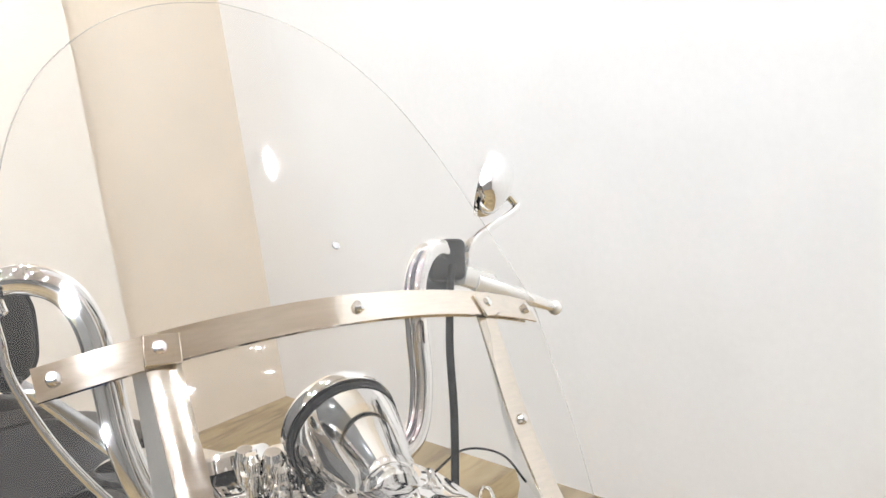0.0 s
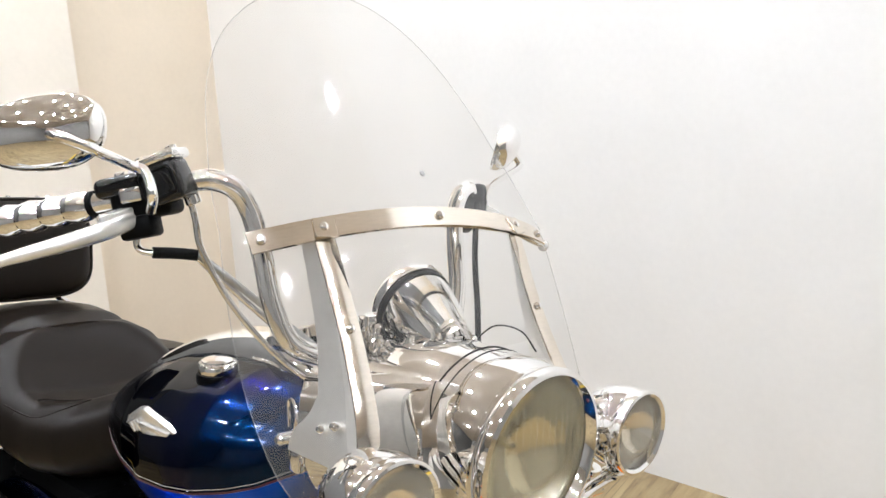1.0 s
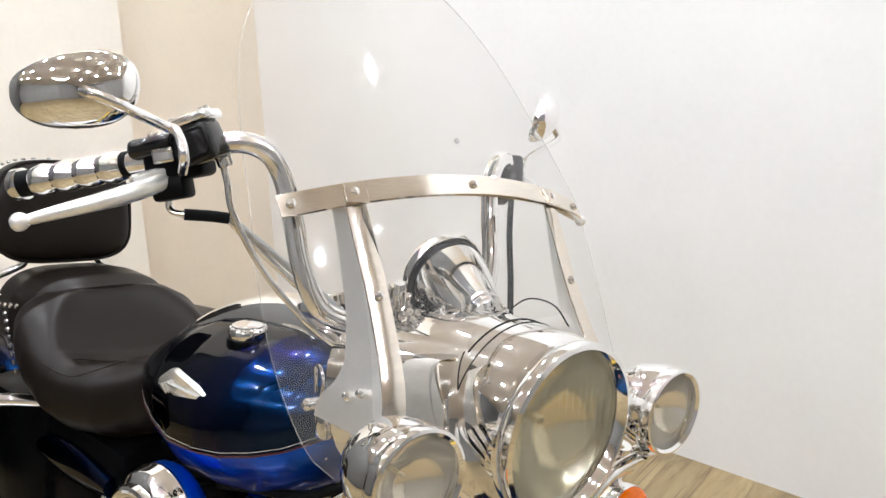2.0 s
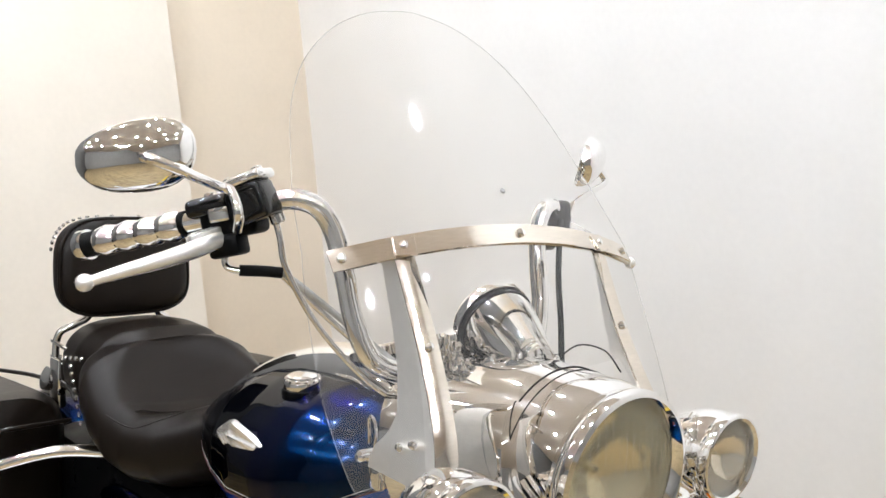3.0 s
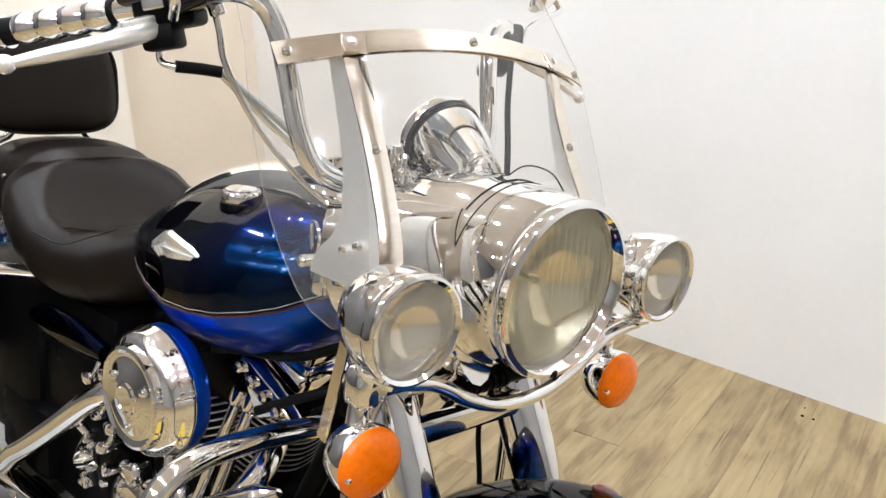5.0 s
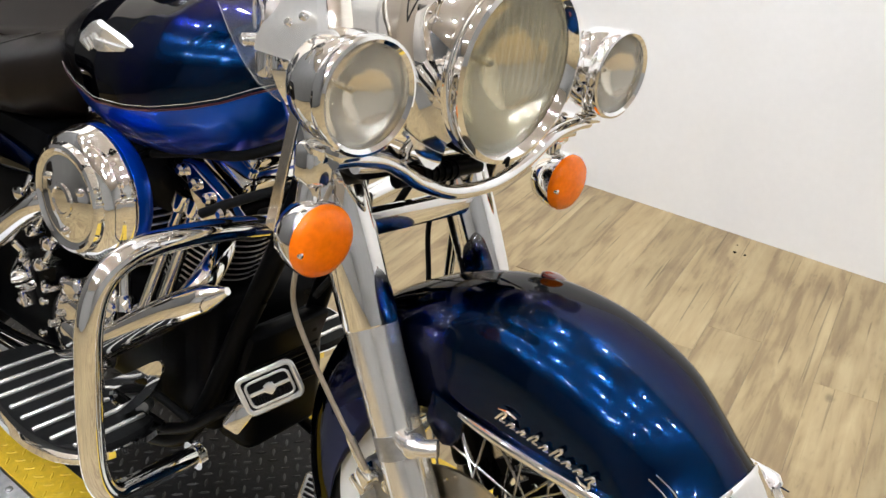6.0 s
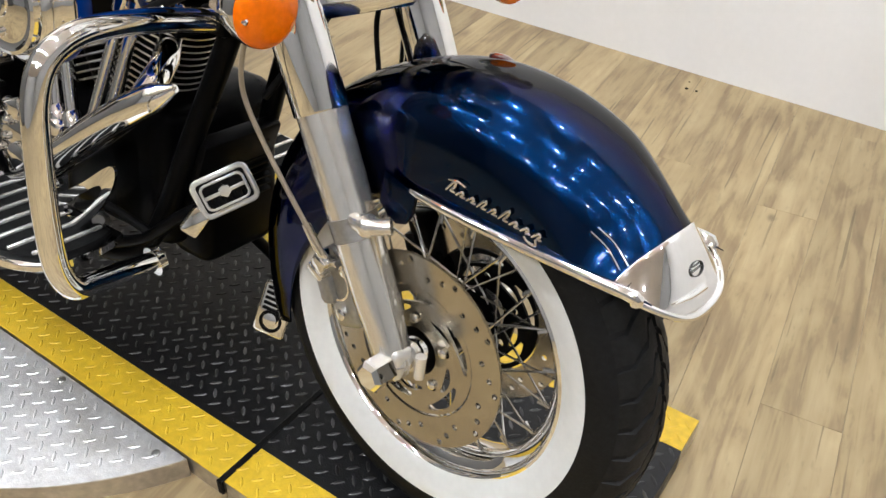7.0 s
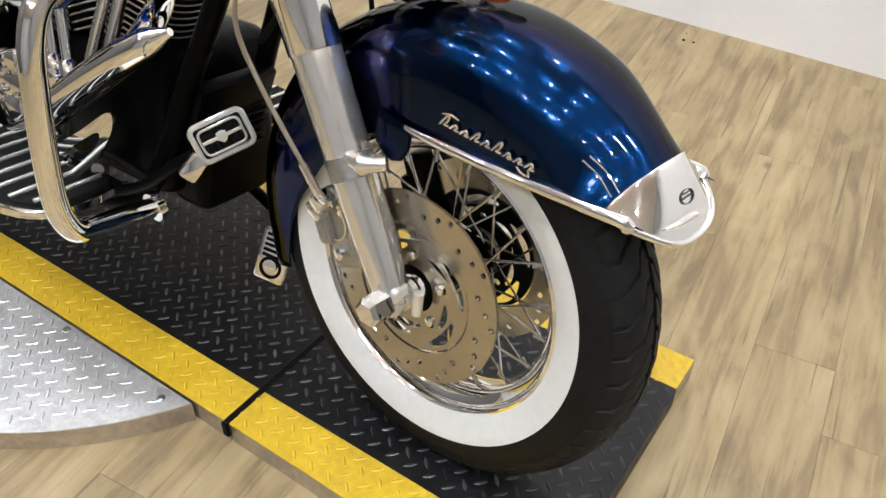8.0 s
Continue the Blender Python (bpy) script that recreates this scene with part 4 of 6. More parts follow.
bm = B()
zs = [0.905 + 0.145 * k / 8 for k in range(9)]
zs2 = [1.05 + 0.4885 * (1 - (1 - k / 40) ** 1.8) for k in range(41)]
for s in (-1, 1):  # the two lower wings beside the nacelle
    rows = []
    for z in zs:
        w = lerp_table(WS_W, z)[0]
        inner = 0.195 - 0.05 * ((z - 0.905) / 0.145) ** 2
        rows.append([Vector((screen_x(y, z), s * y, z)) for y in (inner + (w - inner) * k / 8 for k in range(9))])
    loft(bm, rows, closed=False, cap=False)
rows = []
for z in zs2:
    w = lerp_table(WS_W, z)[0]
    rows.append([Vector((screen_x(w * k / 24, z), w * k / 24, z)) for k in range(-24, 25)])
loft(bm, rows, closed=False, cap=False)
bmesh.ops.remove_doubles(bm, verts=bm.verts, dist=0.002)
screen = part("windshield", bm, SCREEN, bike, "clear curved polycarbonate windshield", FORK, 70)
screen.visible_shadow = False
edge_line = [(z, lerp_table(WS_W, z)[0]) for z in zs + zs2[1:]]
bm = B()
pts = [Vector((screen_x(w, z) + 0.0, -w, z)) for z, w in edge_line] + [Vector((screen_x(w, z), w, z)) for z, w in reversed(edge_line[:-1])]
tube(bm, pts, 0.0007, 6, 1)
part("screen_edge", bm, clear_sheet("clear_edge", (0.96, 0.955, 0.945), 0.1, 1.2, haze=0.12), screen, "polished clear edge", FORK)


def strap_strip(y0, y1, z_of, out, half_h, t):
    """A curved metal strip lying on the screen."""
    bm = B()
    rings = []
    for k in range(41):
        y = y0 + (y1 - y0) * k / 40
        z = z_of(y)
        n = Vector((1, 1.72 * y, 0.80)).normalized()
        upv = Vector((-0.80, 0, 1)).normalized()
        c = Vector((screen_x(y, z), y, z)) + n * out
        rings.append([c + upv * half_h - n * t, c + upv * half_h + n * t, c - upv * half_h + n * t, c - upv * half_h - n * t])
    loft(bm, rings)
    return bm


def strap_z(y):
    return 1.216 - 0.50 * y * y


strap = part("screen_strap", strap_strip(-0.262, 0.266, strap_z, 0.004, 0.0145, 0.0012), BRUSHED, screen, "brushed stainless strap across the screen", FORK)
part("screen_strap", strap_strip(-0.250, 0.254, strap_z, -0.004, 0.0115, 0.0012), BRUSHED, screen, "brushed stainless strap across the screen", FORK)


def screw(y, z, out=0.006, r=0.0062, x=None):
    n = Vector((1, 1.72 * y, 0.80 if z > 1.15 else 0.25)).normalized()
    p = Vector((screen_x(y, z) if x is None else x, y, z)) + n * out
    bm = B()
    lathe(bm, [(-0.004, r), (0.002, r), (0.0045, r * 0.75), (0.0055, r * 0.3)], along(p, n), 16)
    return part("screw", bm, CHROME, screen, "chrome dome screw", FORK)


for y in (-0.249, -0.1745, 0.004, 0.1745, 0.249):
    screw(y, strap_z(y))
bm = B()
lathe(bm, [(0, 0.004), (0.002, 0.004)], along((-0.331, 0.010, 1.273), (1, 0, 0.8)), 12)
part("rivet", bm, CAST, screen, "", FORK)
for s in (-1, 1):
    bm = B()
    line = [(-0.310, 0.1745, 1.203), (-0.283, 0.173, 1.15), (-0.252, 0.172, 1.09), (-0.222, 0.176, 1.035), (-0.200, 0.182, 0.995), (-0.188, 0.188, 0.965), (-0.186, 0.190, 0.935)]
    rings, plate = [], []
    sm = smooth_line(line, 5)
    for k, p in enumerate(sm):
        t = k / (len(sm) - 1)
        q = Vector((p.x + 0.006, s * p.y, p.z))
        n = Vector((1, s * 0.29, 0.5)).normalized()
        side = Vector((-s * 0.17, 1, 0)).normalized() * (0.0138 + 0.001 * t)
        bow = [q + side * (g / 4) + n * 0.0010 * (1 - (g / 4) ** 2) for g in range(-4, 5)]
        rings.append([v - n * 0.0013 for v in bow] + [v + n * 0.0013 for v in reversed(bow)])
        back = float(np.interp(p.z, [0.935, 0.95, 0.965, 0.985, 1.01, 1.06, 1.15, 1.2], [0.125, 0.122, 0.112, 0.085, 0.062, 0.045, 0.028, 0.02]))
        if p.z < 1.2:
            a, b = q + Vector((-0.004, s * 0.012, 0)), q + Vector((-back - 0.004, s * 0.016, 0))
            plate.append([a - Vector((0, 0.0013, 0)), b - Vector((0, 0.0013, 0)), b + Vector((0, 0.0013, 0)), a + Vector((0, 0.0013, 0))])
    loft(bm, rings)
    part("screen_bracket", bm, BRUSHED, screen, "brushed stainless bracket strap", FORK)
    bm = B()
    loft(bm, plate)
    part("bracket_plate", bm, SATIN, screen, "flat polished bracket plate", FORK)
    bm = B()
    block(bm, (0.003, 0.029, 0.028), Matrix.Translation((-0.2965, s * 0.1745, 1.2035)) @ Matrix.Rotation(radians(s * 16), 4, "Z") @ Matrix.Rotation(radians(-38), 4, "Y"), 0.001, 1)
    part("bracket_pad", bm, BRUSHED, screen, "square steel pad", FORK)
    for y, z, x in ((0.1715, 1.090, -0.247), (0.204, 0.985, -0.225), (0.204, 0.975, -0.25)):
        screw(s * y, z, 0.004, 0.006, x)
    bm = B()
    tube(bm, [(-0.322, s * 0.192, 0.915), (-0.322, s * 0.194, 0.93), (-0.31, s * 0.196, 0.97), (-0.318, s * 0.196, 0.99), (-0.33, s * 0.194, 0.985), (-0.33, s * 0.192, 0.955)], 0.0022, 8)
    lathe(bm, [(0, 0.008), (0.02, 0.008), (0.024, 0.004)], along((-0.325, s * 0.19, 0.943), (0, s, 0)), 14)
    block(bm, (0.022, 0.012, 0.045), Matrix.Translation((-0.310, s * 0.192, 0.925)), 0.004)
    part("release_clip", bm, CHROME, screen, "chrome wire release clip", FORK)
    # lower strut down beside the lamps
    bm = B()
    block(bm, (0.018, 0.004, 0.17), Matrix.Translation((-0.252, s * 0.20, 0.81)) @ Matrix.Rotation(radians(14), 4, "Y"), 0.001, 1)
    part("lower_strut", bm, BRUSHED, screen, "", FORK)

# gauge pod
gax = Vector((0.90, -0.10, -0.36)).normalized()
GP = Vector((-0.335, 0.022, 1.082))
gauge = turned("gauge_pod", [(-0.012, 0.052), (-0.006, 0.056), (0.010, 0.054), (0.045, 0.044), (0.072, 0.034), (0.080, 0.031), (0.084, 0.026)], CHROME, bike, GP, gax, "chrome bell-shaped gauge pod")
bm = B()
ring_band(bm, [(-0.013, 0.0565), (-0.007, 0.0582), (-0.004, 0.0576), (-0.010, 0.054)], along(GP, gax), 48)
part("visor", bm, BLACK_PLASTIC, gauge, "dark grey visor rim", FORK)
bm = B()
ring_band(bm, [(-0.034, 0.056), (-0.026, 0.0605), (-0.014, 0.0598), (-0.014, 0.050)], along(GP, gax), 48)
part("pod_rim", bm, CHROME, gauge, "chrome rim round the dial", FORK)
turned("pod_cap", [(-0.004, 0.031), (0.004, 0.031), (0.009, 0.027), (0.009, 0.018), (0.006, 0.015), (0.006, 0.006)], CHROME, gauge, GP + gax * 0.083, gax, "", 32)
bm = B()
block(bm, (0.05, 0.06, 0.05), Matrix.Translation((-0.385, -0.01, 1.045)), 0.014, 3)
for k, (x, y, z) in enumerate(((-0.36, -0.045, 1.05), (-0.40, -0.055, 1.045), (-0.38, -0.03, 1.03), (-0.35, 0.055, 1.045))):
    lathe(bm, [(0, 0.013), (0.02, 0.012), (0.03, 0.008)], along((x, y, z), (0.2, -0.2, 1)), 14)
part("riser_clamp", bm, CHROME, bike, "chrome handlebar riser clamp", FORK)

# bolted collar and cables round the risers
bm = B()
for rr, zz, t in ((0.072, 1.036, 0.006), (0.058, 1.043, 0.007)):
    tube(bm, [(-0.315 + rr * 1.1 * math.cos(a), 0.022 + rr * math.sin(a), zz) for a in (2 * math.pi * k / 32 for k in range(33))], t, 8, 1)
collar = part("riser_collar", bm, CHROME, bike, "chrome stepped collar under the gauge", FORK)
for k in range(11):
    a = 2 * math.pi * k / 11
    turned("collar_nut", [(0, 0.0062), (0.006, 0.006), (0.009, 0.0035)], CHROME, collar, (-0.315 + 0.074 * math.cos(a), 0.022 + 0.067 * math.sin(a), 1.040), (0, 0, 1), "", 10)
for x, y, h in ((-0.345, -0.045, 0.052), (-0.368, -0.062, 0.060), (-0.325, -0.058, 0.036)):
    turned("riser_post", [(0, 0.012), (0.008, 0.012), (0.01, 0.0085), (h * 0.5, 0.0085), (h * 0.52, 0.012), (h * 0.7, 0.012), (h * 0.72, 0.008), (h * 0.9, 0.010), (h, 0.006)], CHROME, collar, (x, y, 1.018), (0.05, -0.1, 1), "small ribbed chrome post", 18)
bent("riser_wire", [(-0.30, 0.10, 1.035), (-0.285, 0.13, 1.058), (-0.265, 0.165, 1.05), (-0.25, 0.185, 1.02)], 0.0012, RUBBER, collar, "thin black wire", steps=6)

# handlebar and controls
HB = [(-0.385, 0.0, 1.018), (-0.385, 0.06, 1.018), (-0.388, 0.11, 1.023), (-0.395, 0.152, 1.045), (-0.408, 0.172, 1.097), (-0.424, 0.179, 1.155), (-0.438, 0.188, 1.208), (-0.447, 0.207, 1.240), (-0.462, 0.238, 1.251), (-0.485, 0.272, 1.241), (-0.53, 0.315, 1.222), (-0.60, 0.372, 1.20), (-0.69, 0.440, 1.172)]
bm = B()
tube(bm, [(x, -y, z) for x, y, z in reversed(HB[1:])] + HB, 0.0142, 18, 6)
handlebar = part("handlebar", bm, CHROME, bike, "chrome pulled-back handlebar", FORK)


def lerp3(a, b, t):
    return Vector(a) + (Vector(b) - Vector(a)) * t


for s in (-1, 1):
    sw0, sw1 = Vector((-0.475, s * 0.266, 1.236)), Vector((-0.545, s * 0.328, 1.214))
    g0, g1 = Vector((-0.560, s * 0.340, 1.212)), Vector((-0.678, s * 0.431, 1.175))
    d = (g1 - g0).normalized()
    grip = bent("grip", [g0, g1], 0.0175, RUBBER, bike, "chrome and rubber banded hand grip", curve=False)
    bm = B()
    prof = []
    for k in range(4):
        h = 0.006 + 0.033 * k
        prof += [(h, 0.0172), (h + 0.003, 0.0188), (h + 0.016, 0.0215), (h + 0.029, 0.0188), (h + 0.0325, 0.0172)]
    lathe(bm, prof, along(g0, d), 28)
    lathe(bm, [(0, 0.021), (0.012, 0.021), (0.018, 0.016)], along(g1, d), 28)
    part("grip_sleeve", bm, CHROME, grip, "chrome banded sleeve and end cap", FORK)
    mid = (sw0 + sw1) / 2
    rot = Matrix.Translation(mid) @ Vector(d).to_track_quat("X", "Z").to_matrix().to_4x4()
    bm = B()
    block(bm, (0.078, 0.05, 0.055), rot, 0.009, 3)
    block(bm, (0.045, 0.035, 0.03), rot @ Matrix.Translation((0.01, 0.01, -0.036)), 0.006, 2)
    housing = part("switch_housing", bm, BLACK_PLASTIC, bike, "black switch housing", FORK)
    if s < 0:
        bm = B()
        res = Matrix.Translation((0.004, -0.004, -0.012)) @ rot @ Matrix.Translation((-0.046, 0.02, 0.022))
        c0 = res.translation.copy()
        res = Matrix.Translation(c0) @ Matrix.Rotation(radians(10), 4, Vector((0.8, -0.6, 0))) @ Matrix.Translation(-c0) @ res
        block(bm, (0.050, 0.048, 0.048), res, 0.006, 3)
        part("brake_reservoir", bm, GLOSS_BLACK, housing, "black fluid reservoir", FORK)
        bm = B()
        block(bm, (0.060, 0.050, 0.013), res @ Matrix.Translation((-0.002, 0, 0.0295)), 0.005, 3)
        part("reservoir_cap", bm, CHROME, housing, "chrome reservoir cap", FORK)
        for dx in (-0.021, 0.021):
            bm = B()
            lathe(bm, [(0, 0.007), (0.004, 0.007), (0.006, 0.004)], res @ Matrix.Translation((dx, 0, 0.0355)), 12)
            part("cap_screw", bm, CHROME, housing, "", FORK)
        bm = B()
        o = rounded(0.042, 0.032, 0.006, 3)
        for sy in (-1, 1):
            tube(bm, [res @ Vector((x, sy * 0.0245, y)) for x, y in o + o[:1]], 0.0022, 6, 1)
        part("sight_frame", bm, BLACK_PLASTIC, housing, "raised frame on the reservoir", FORK)
        bm = B()
        block(bm, (0.066, 0.052, 0.026), rot @ Matrix.Translation((0.022, 0.004, 0.018)), 0.010, 3)
        part("switch_cover", bm, GLOSS_BLACK, housing, "glossy black switch cover", FORK)
    bm = B()
    block(bm, (0.03, 0.012, 0.02), rot @ Matrix.Translation((0.005, -s * 0.026, 0.004)), 0.004, 2)
    block(bm, (0.022, 0.030, 0.014), rot @ Matrix.Translation((0.02, -s * 0.0, 0.03)), 0.005, 2)
    part("switch_button", bm, CHROME, housing, "chrome switch buttons", FORK)
    # lever
    lev0 = Vector((-0.505, s * 0.318, 1.196)) if s < 0 else Vector((-0.475, 0.318, 1.20))
    end = Vector((-0.518, s * 0.479, 1.144)) if s < 0 else Vector((-0.495, 0.497, 1.144))
    fwd = Vector((0.035, s * 0.02, -0.008))
    pts = [lev0, lerp3(lev0, end, 0.2) + fwd * 0.3, lerp3(lev0, end, 0.45) + fwd * 0.32, lerp3(lev0, end, 0.75) + fwd * 0.12, end]
    bm = B()
    tube(bm, pts, [0.0125, 0.0120, 0.0105, 0.0085, 0.0058], 14, 5)
    bmesh.ops.create_uvsphere(bm, u_segments=16, v_segments=10, radius=0.0112, matrix=Matrix.Translation(end))
    block(bm, (0.066, 0.020, 0.027), Matrix.Translation(lev0 + Vector((-0.003, s * 0.006, 0.002))) @ (end - lev0).to_track_quat("X", "Z").to_matrix().to_4x4(), 0.005, 2)
    part("hand_lever", bm, ALLOY, handlebar, "satin alloy hand lever with ball end", FORK)
    # mirror
    stem = [(-0.452, s * 0.318, 1.212), (-0.4165, s * 0.333, 1.232), (-0.434, s * 0.334, 1.258), (-0.438, s * 0.350, 1.265), (-0.42, s * 0.395, 1.279), (-0.425, s * 0.43, 1.292), (-0.445, s * 0.437, 1.296)] if s < 0 else \
        [(-0.500, 0.322, 1.228), (-0.500, 0.335, 1.252), (-0.515, 0.395, 1.274), (-0.527, 0.446, 1.292), (-0.533, 0.452, 1.301), (-0.533, 0.438, 1.314), (-0.532, 0.418, 1.326)]
    bm = B()
    tube(bm, stem, 0.0062, 12, 6)
    part("mirror_stem", bm, CHROME, handlebar, "chrome mirror stem", FORK)
    mc = Vector((-0.480, -0.437, 1.301)) if s < 0 else Vector((-0.528, 0.411, 1.334))
    back = Vector((0.80, -0.56, 0.14)).normalized() if s < 0 else Vector((0.74, 0.62, -0.23)).normalized()
    wide = (Vector((-0.58, -0.80, -0.06)).normalized() if s < 0 else Vector((-0.535, 0.665, 0.52)).normalized())
    wide = (wide - back * wide.dot(back)).normalized()
    high = back.cross(wide)
    if high.z < 0:
        high = -high
    bm = B()
    rings = []
    n_r = 9
    for j in range(n_r):
        f = radians(90 * j / (n_r - 1))
        k_r, dep = math.cos(f), 0.036 * math.sin(f)
        ring = []
        for q in range(36):
            a = 2 * math.pi * q / 36
            ca, sa = math.cos(a), math.sin(a)
            px = 0.070 * (abs(ca) ** 0.85) * (1 if ca > 0 else -1)
            taper = 1.0 - (0.42 if sa > 0 else 0.06) * (ca * 0.5 + 0.5) ** 1.4
            pz = 0.048 * taper * (abs(sa) ** 0.85) * (1 if sa > 0 else -1)
            ring.append(mc + back * (dep - 0.012) + (wide * px + high * (pz - 0.004 * ca)) * max(k_r, 0.02))
        rings.append(ring)
    rings = [[mc + back * -0.018 + (v - mc - back * -0.012) * 0.97 for v in rings[0]]] + rings
    loft(bm, rings)
    mirror = part("mirror_shell", bm, CHROME, handlebar, "chrome teardrop mirror", FORK, 60)
    # control cable sleeve and hoses
    if s < 0:
        bent("cable_elbow", [(-0.520, -0.300, 1.185), (-0.522, -0.303, 1.165), (-0.516, -0.299, 1.156), (-0.505, -0.288, 1.154)], 0.0045, CHROME, housing, "chrome cable elbow")
        bent("cable_sleeve", [(-0.507, -0.289, 1.154), (-0.497, -0.258, 1.153), (-0.488, -0.236, 1.151)], 0.0075, RUBBER, housing, "black rubber sleeve")
        bent("throttle_cable", [(-0.488, -0.236, 1.151), (-0.474, -0.206, 1.127), (-0.44, -0.15, 1.075), (-0.41, -0.10, 1.03), (-0.40, -0.05, 0.99)], 0.0048, CAST, handlebar, "grey control cable")
        bent("throttle_cable", [(-0.490, -0.233, 1.146), (-0.478, -0.204, 1.117), (-0.445, -0.15, 1.062), (-0.415, -0.10, 1.02), (-0.405, -0.05, 0.98)], 0.0048, CHROME, handlebar, "grey control cable")
        bent("brake_line", [(-0.462, -0.262, 1.225), (-0.455, -0.258, 1.20), (-0.450, -0.250, 1.16), (-0.43, -0.215, 1.09), (-0.40, -0.16, 1.02), (-0.36, -0.10, 0.97)], 0.0042, CHROME, handlebar, "clear coated brake line")
        bm = B()
        lathe(bm, [(0, 0.010), (0.012, 0.010), (0.014, 0.007)], along((-0.462, -0.262, 1.232), (0.3, 0.3, -1)), 14)
        part("line_fitting", bm, CHROME, handlebar, "", FORK)
    else:
        bent("clutch_cable", [(-0.470, 0.275, 1.225), (-0.455, 0.258, 1.20), (-0.43, 0.235, 1.13), (-0.40, 0.215, 1.06), (-0.37, 0.19, 0.99), (-0.35, 0.17, 0.93)], 0.005, BLACK_PLASTIC, handlebar, "dark clutch cable")


# ---- tank, seats and rear ----
TANK = [(-1.02, 0.016, 0.788, 0.812), (-0.99, 0.042, 0.784, 0.838), (-0.94, 0.08, 0.767, 0.872), (-0.88, 0.116, 0.754, 0.905), (-0.82, 0.146, 0.739, 0.932), (-0.756, 0.17, 0.719, 0.955), (-0.68, 0.188, 0.701, 0.973), (-0.6, 0.195, 0.708, 0.983), (-0.54, 0.193, 0.722, 0.987), (-0.48, 0.18, 0.749, 0.983), (-0.44, 0.16, 0.775, 0.974), (-0.41, 0.13, 0.808, 0.96), (-0.39, 0.092, 0.834, 0.942), (-0.383, 0.05, 0.856, 0.92)]
RING = 48


def tank_ring(x, k0, k1, grow=0.0):
    w, zb, zt = lerp_table(TANK, x)
    c, hh = (zb + zt) / 2, (zt - zb) / 2
    out = []
    for k in range(k0, k1 + 1):
        a = math.pi * k / (RING / 2) - math.pi / 2  # -90 deg: bottom middle, going round by the right
        ca, sa = math.cos(a), math.sin(a)
        e = 1.04 if sa > 0 else 0.86
        y = -(w + grow) * (abs(ca) ** e) * (1 if ca >= 0 else -1)
        z = c + (hh + grow) * (abs(sa) ** (1.0 if sa > 0 else 0.88)) * (1 if sa >= 0 else -1)
        out.append(Vector((x, y, z)))
    return out


XS = [-1.02 + 0.637 * (1 - (1 - k / 60) ** 1.25) for k in range(61)]
K_SEAM = 10
bm = B()
loft(bm, [tank_ring(x, K_SEAM, RING - K_SEAM) for x in XS], closed=False, cap=False)
tank = part("fuel_tank", bm, NAVY, bike, "dark blue metallic fuel tank, brighter blue below a pinstripe", BODY, 60)
bm = B()
loft(bm, [tank_ring(x, RING - K_SEAM, RING + K_SEAM) for x in XS], closed=False, cap=False)
part("tank_lower_panel", bm, COBALT, tank, "bright cobalt blue lower panel", BODY, 60)
for s, k in ((-1, K_SEAM), (1, RING - K_SEAM)):
    bm = B()
    tube(bm, [tank_ring(x, k, k, 0.0002)[0] for x in XS[1:-1]], 0.0016, 6, 1)
    part("pinstripe", bm, PINSTRIPE, tank, "thin dark red pinstripe", BODY)
    bm = B()
    tube(bm, [tank_ring(x, k, k, 0.0005)[0] + Vector((0, s * 0.0008, 0.006)) for x in XS[1:-1]], 0.0006, 6, 1)
    part("pinstripe", bm, ALLOY, tank, "thin silver pinstripe", BODY)
for s in (-1, 1):
    c = Vector((-0.605, s * 0.100, 0.969))
    bm = B()
    lathe(bm, [(-0.012, 0.027), (-0.004, 0.029), (0.003, 0.029), (0.006, 0.027), (0.007, 0.024), (0.010, 0.0235), (0.012, 0.020), (0.0125, 0.008)], along(c, (0, s * 0.05, 1)), 36)
    cap = part("filler_cap", bm, CHROME, tank, "polished chrome filler cap", BODY)
    bm = B()
    for k in range(14):
        a = 2 * math.pi * k / 14
        block(bm, (0.005, 0.007, 0.009), along(c, (0, s * 0.05, 1)) @ Matrix.Rotation(a, 4, "Z") @ Matrix.Translation((0.026, 0, 0.004)), 0.002, 1)
    part("cap_knurl", bm, CHROME, tank, "", BODY)
    turned("cap_collar", [(-0.022, 0.032), (-0.012, 0.032), (-0.009, 0.030)], BLACK_PAINT, tank, c, (0, s * 0.05, 1), "black collar under the filler cap", 36, BODY)
    # winged emblem
    bm = B()
    m = Matrix.Translation((-0.655, s * 0.1795, 0.885)) @ Matrix(((1, 0, 0, 0), (0, 0.33 * s, s, 0), (0, 1, -0.33, 0), (0, 0, 0, 1)))
    prism(bm, [(-0.063, -0.010), (-0.052, 0.003), (-0.012, 0.025), (0.004, 0.029), (0.012, 0.020), (0.072, 0.007), (0.068, -0.002), (0.052, -0.016), (-0.002, -0.026), (-0.026, -0.038), (-0.034, -0.032)], 0.009, m, 0.003)
    prism(bm, [(-0.020, 0.004), (0.060, 0.004), (0.052, -0.010), (-0.014, -0.018)], 0.016, m @ Matrix.Translation((0, 0, 0.001)), 0.003)
    for k in range(4):
        prism(bm, [(-0.050 + 0.011 * k, -0.006 + 0.005 * k), (-0.044 + 0.011 * k, -0.004 + 0.005 * k), (-0.032 + 0.008 * k, -0.024 + 0.003 * k), (-0.037 + 0.008 * k, -0.026 + 0.003 * k)], 0.014, m, 0.001)
    part("emblem", bm, ALLOY, tank, "chrome winged tank emblem", BODY)
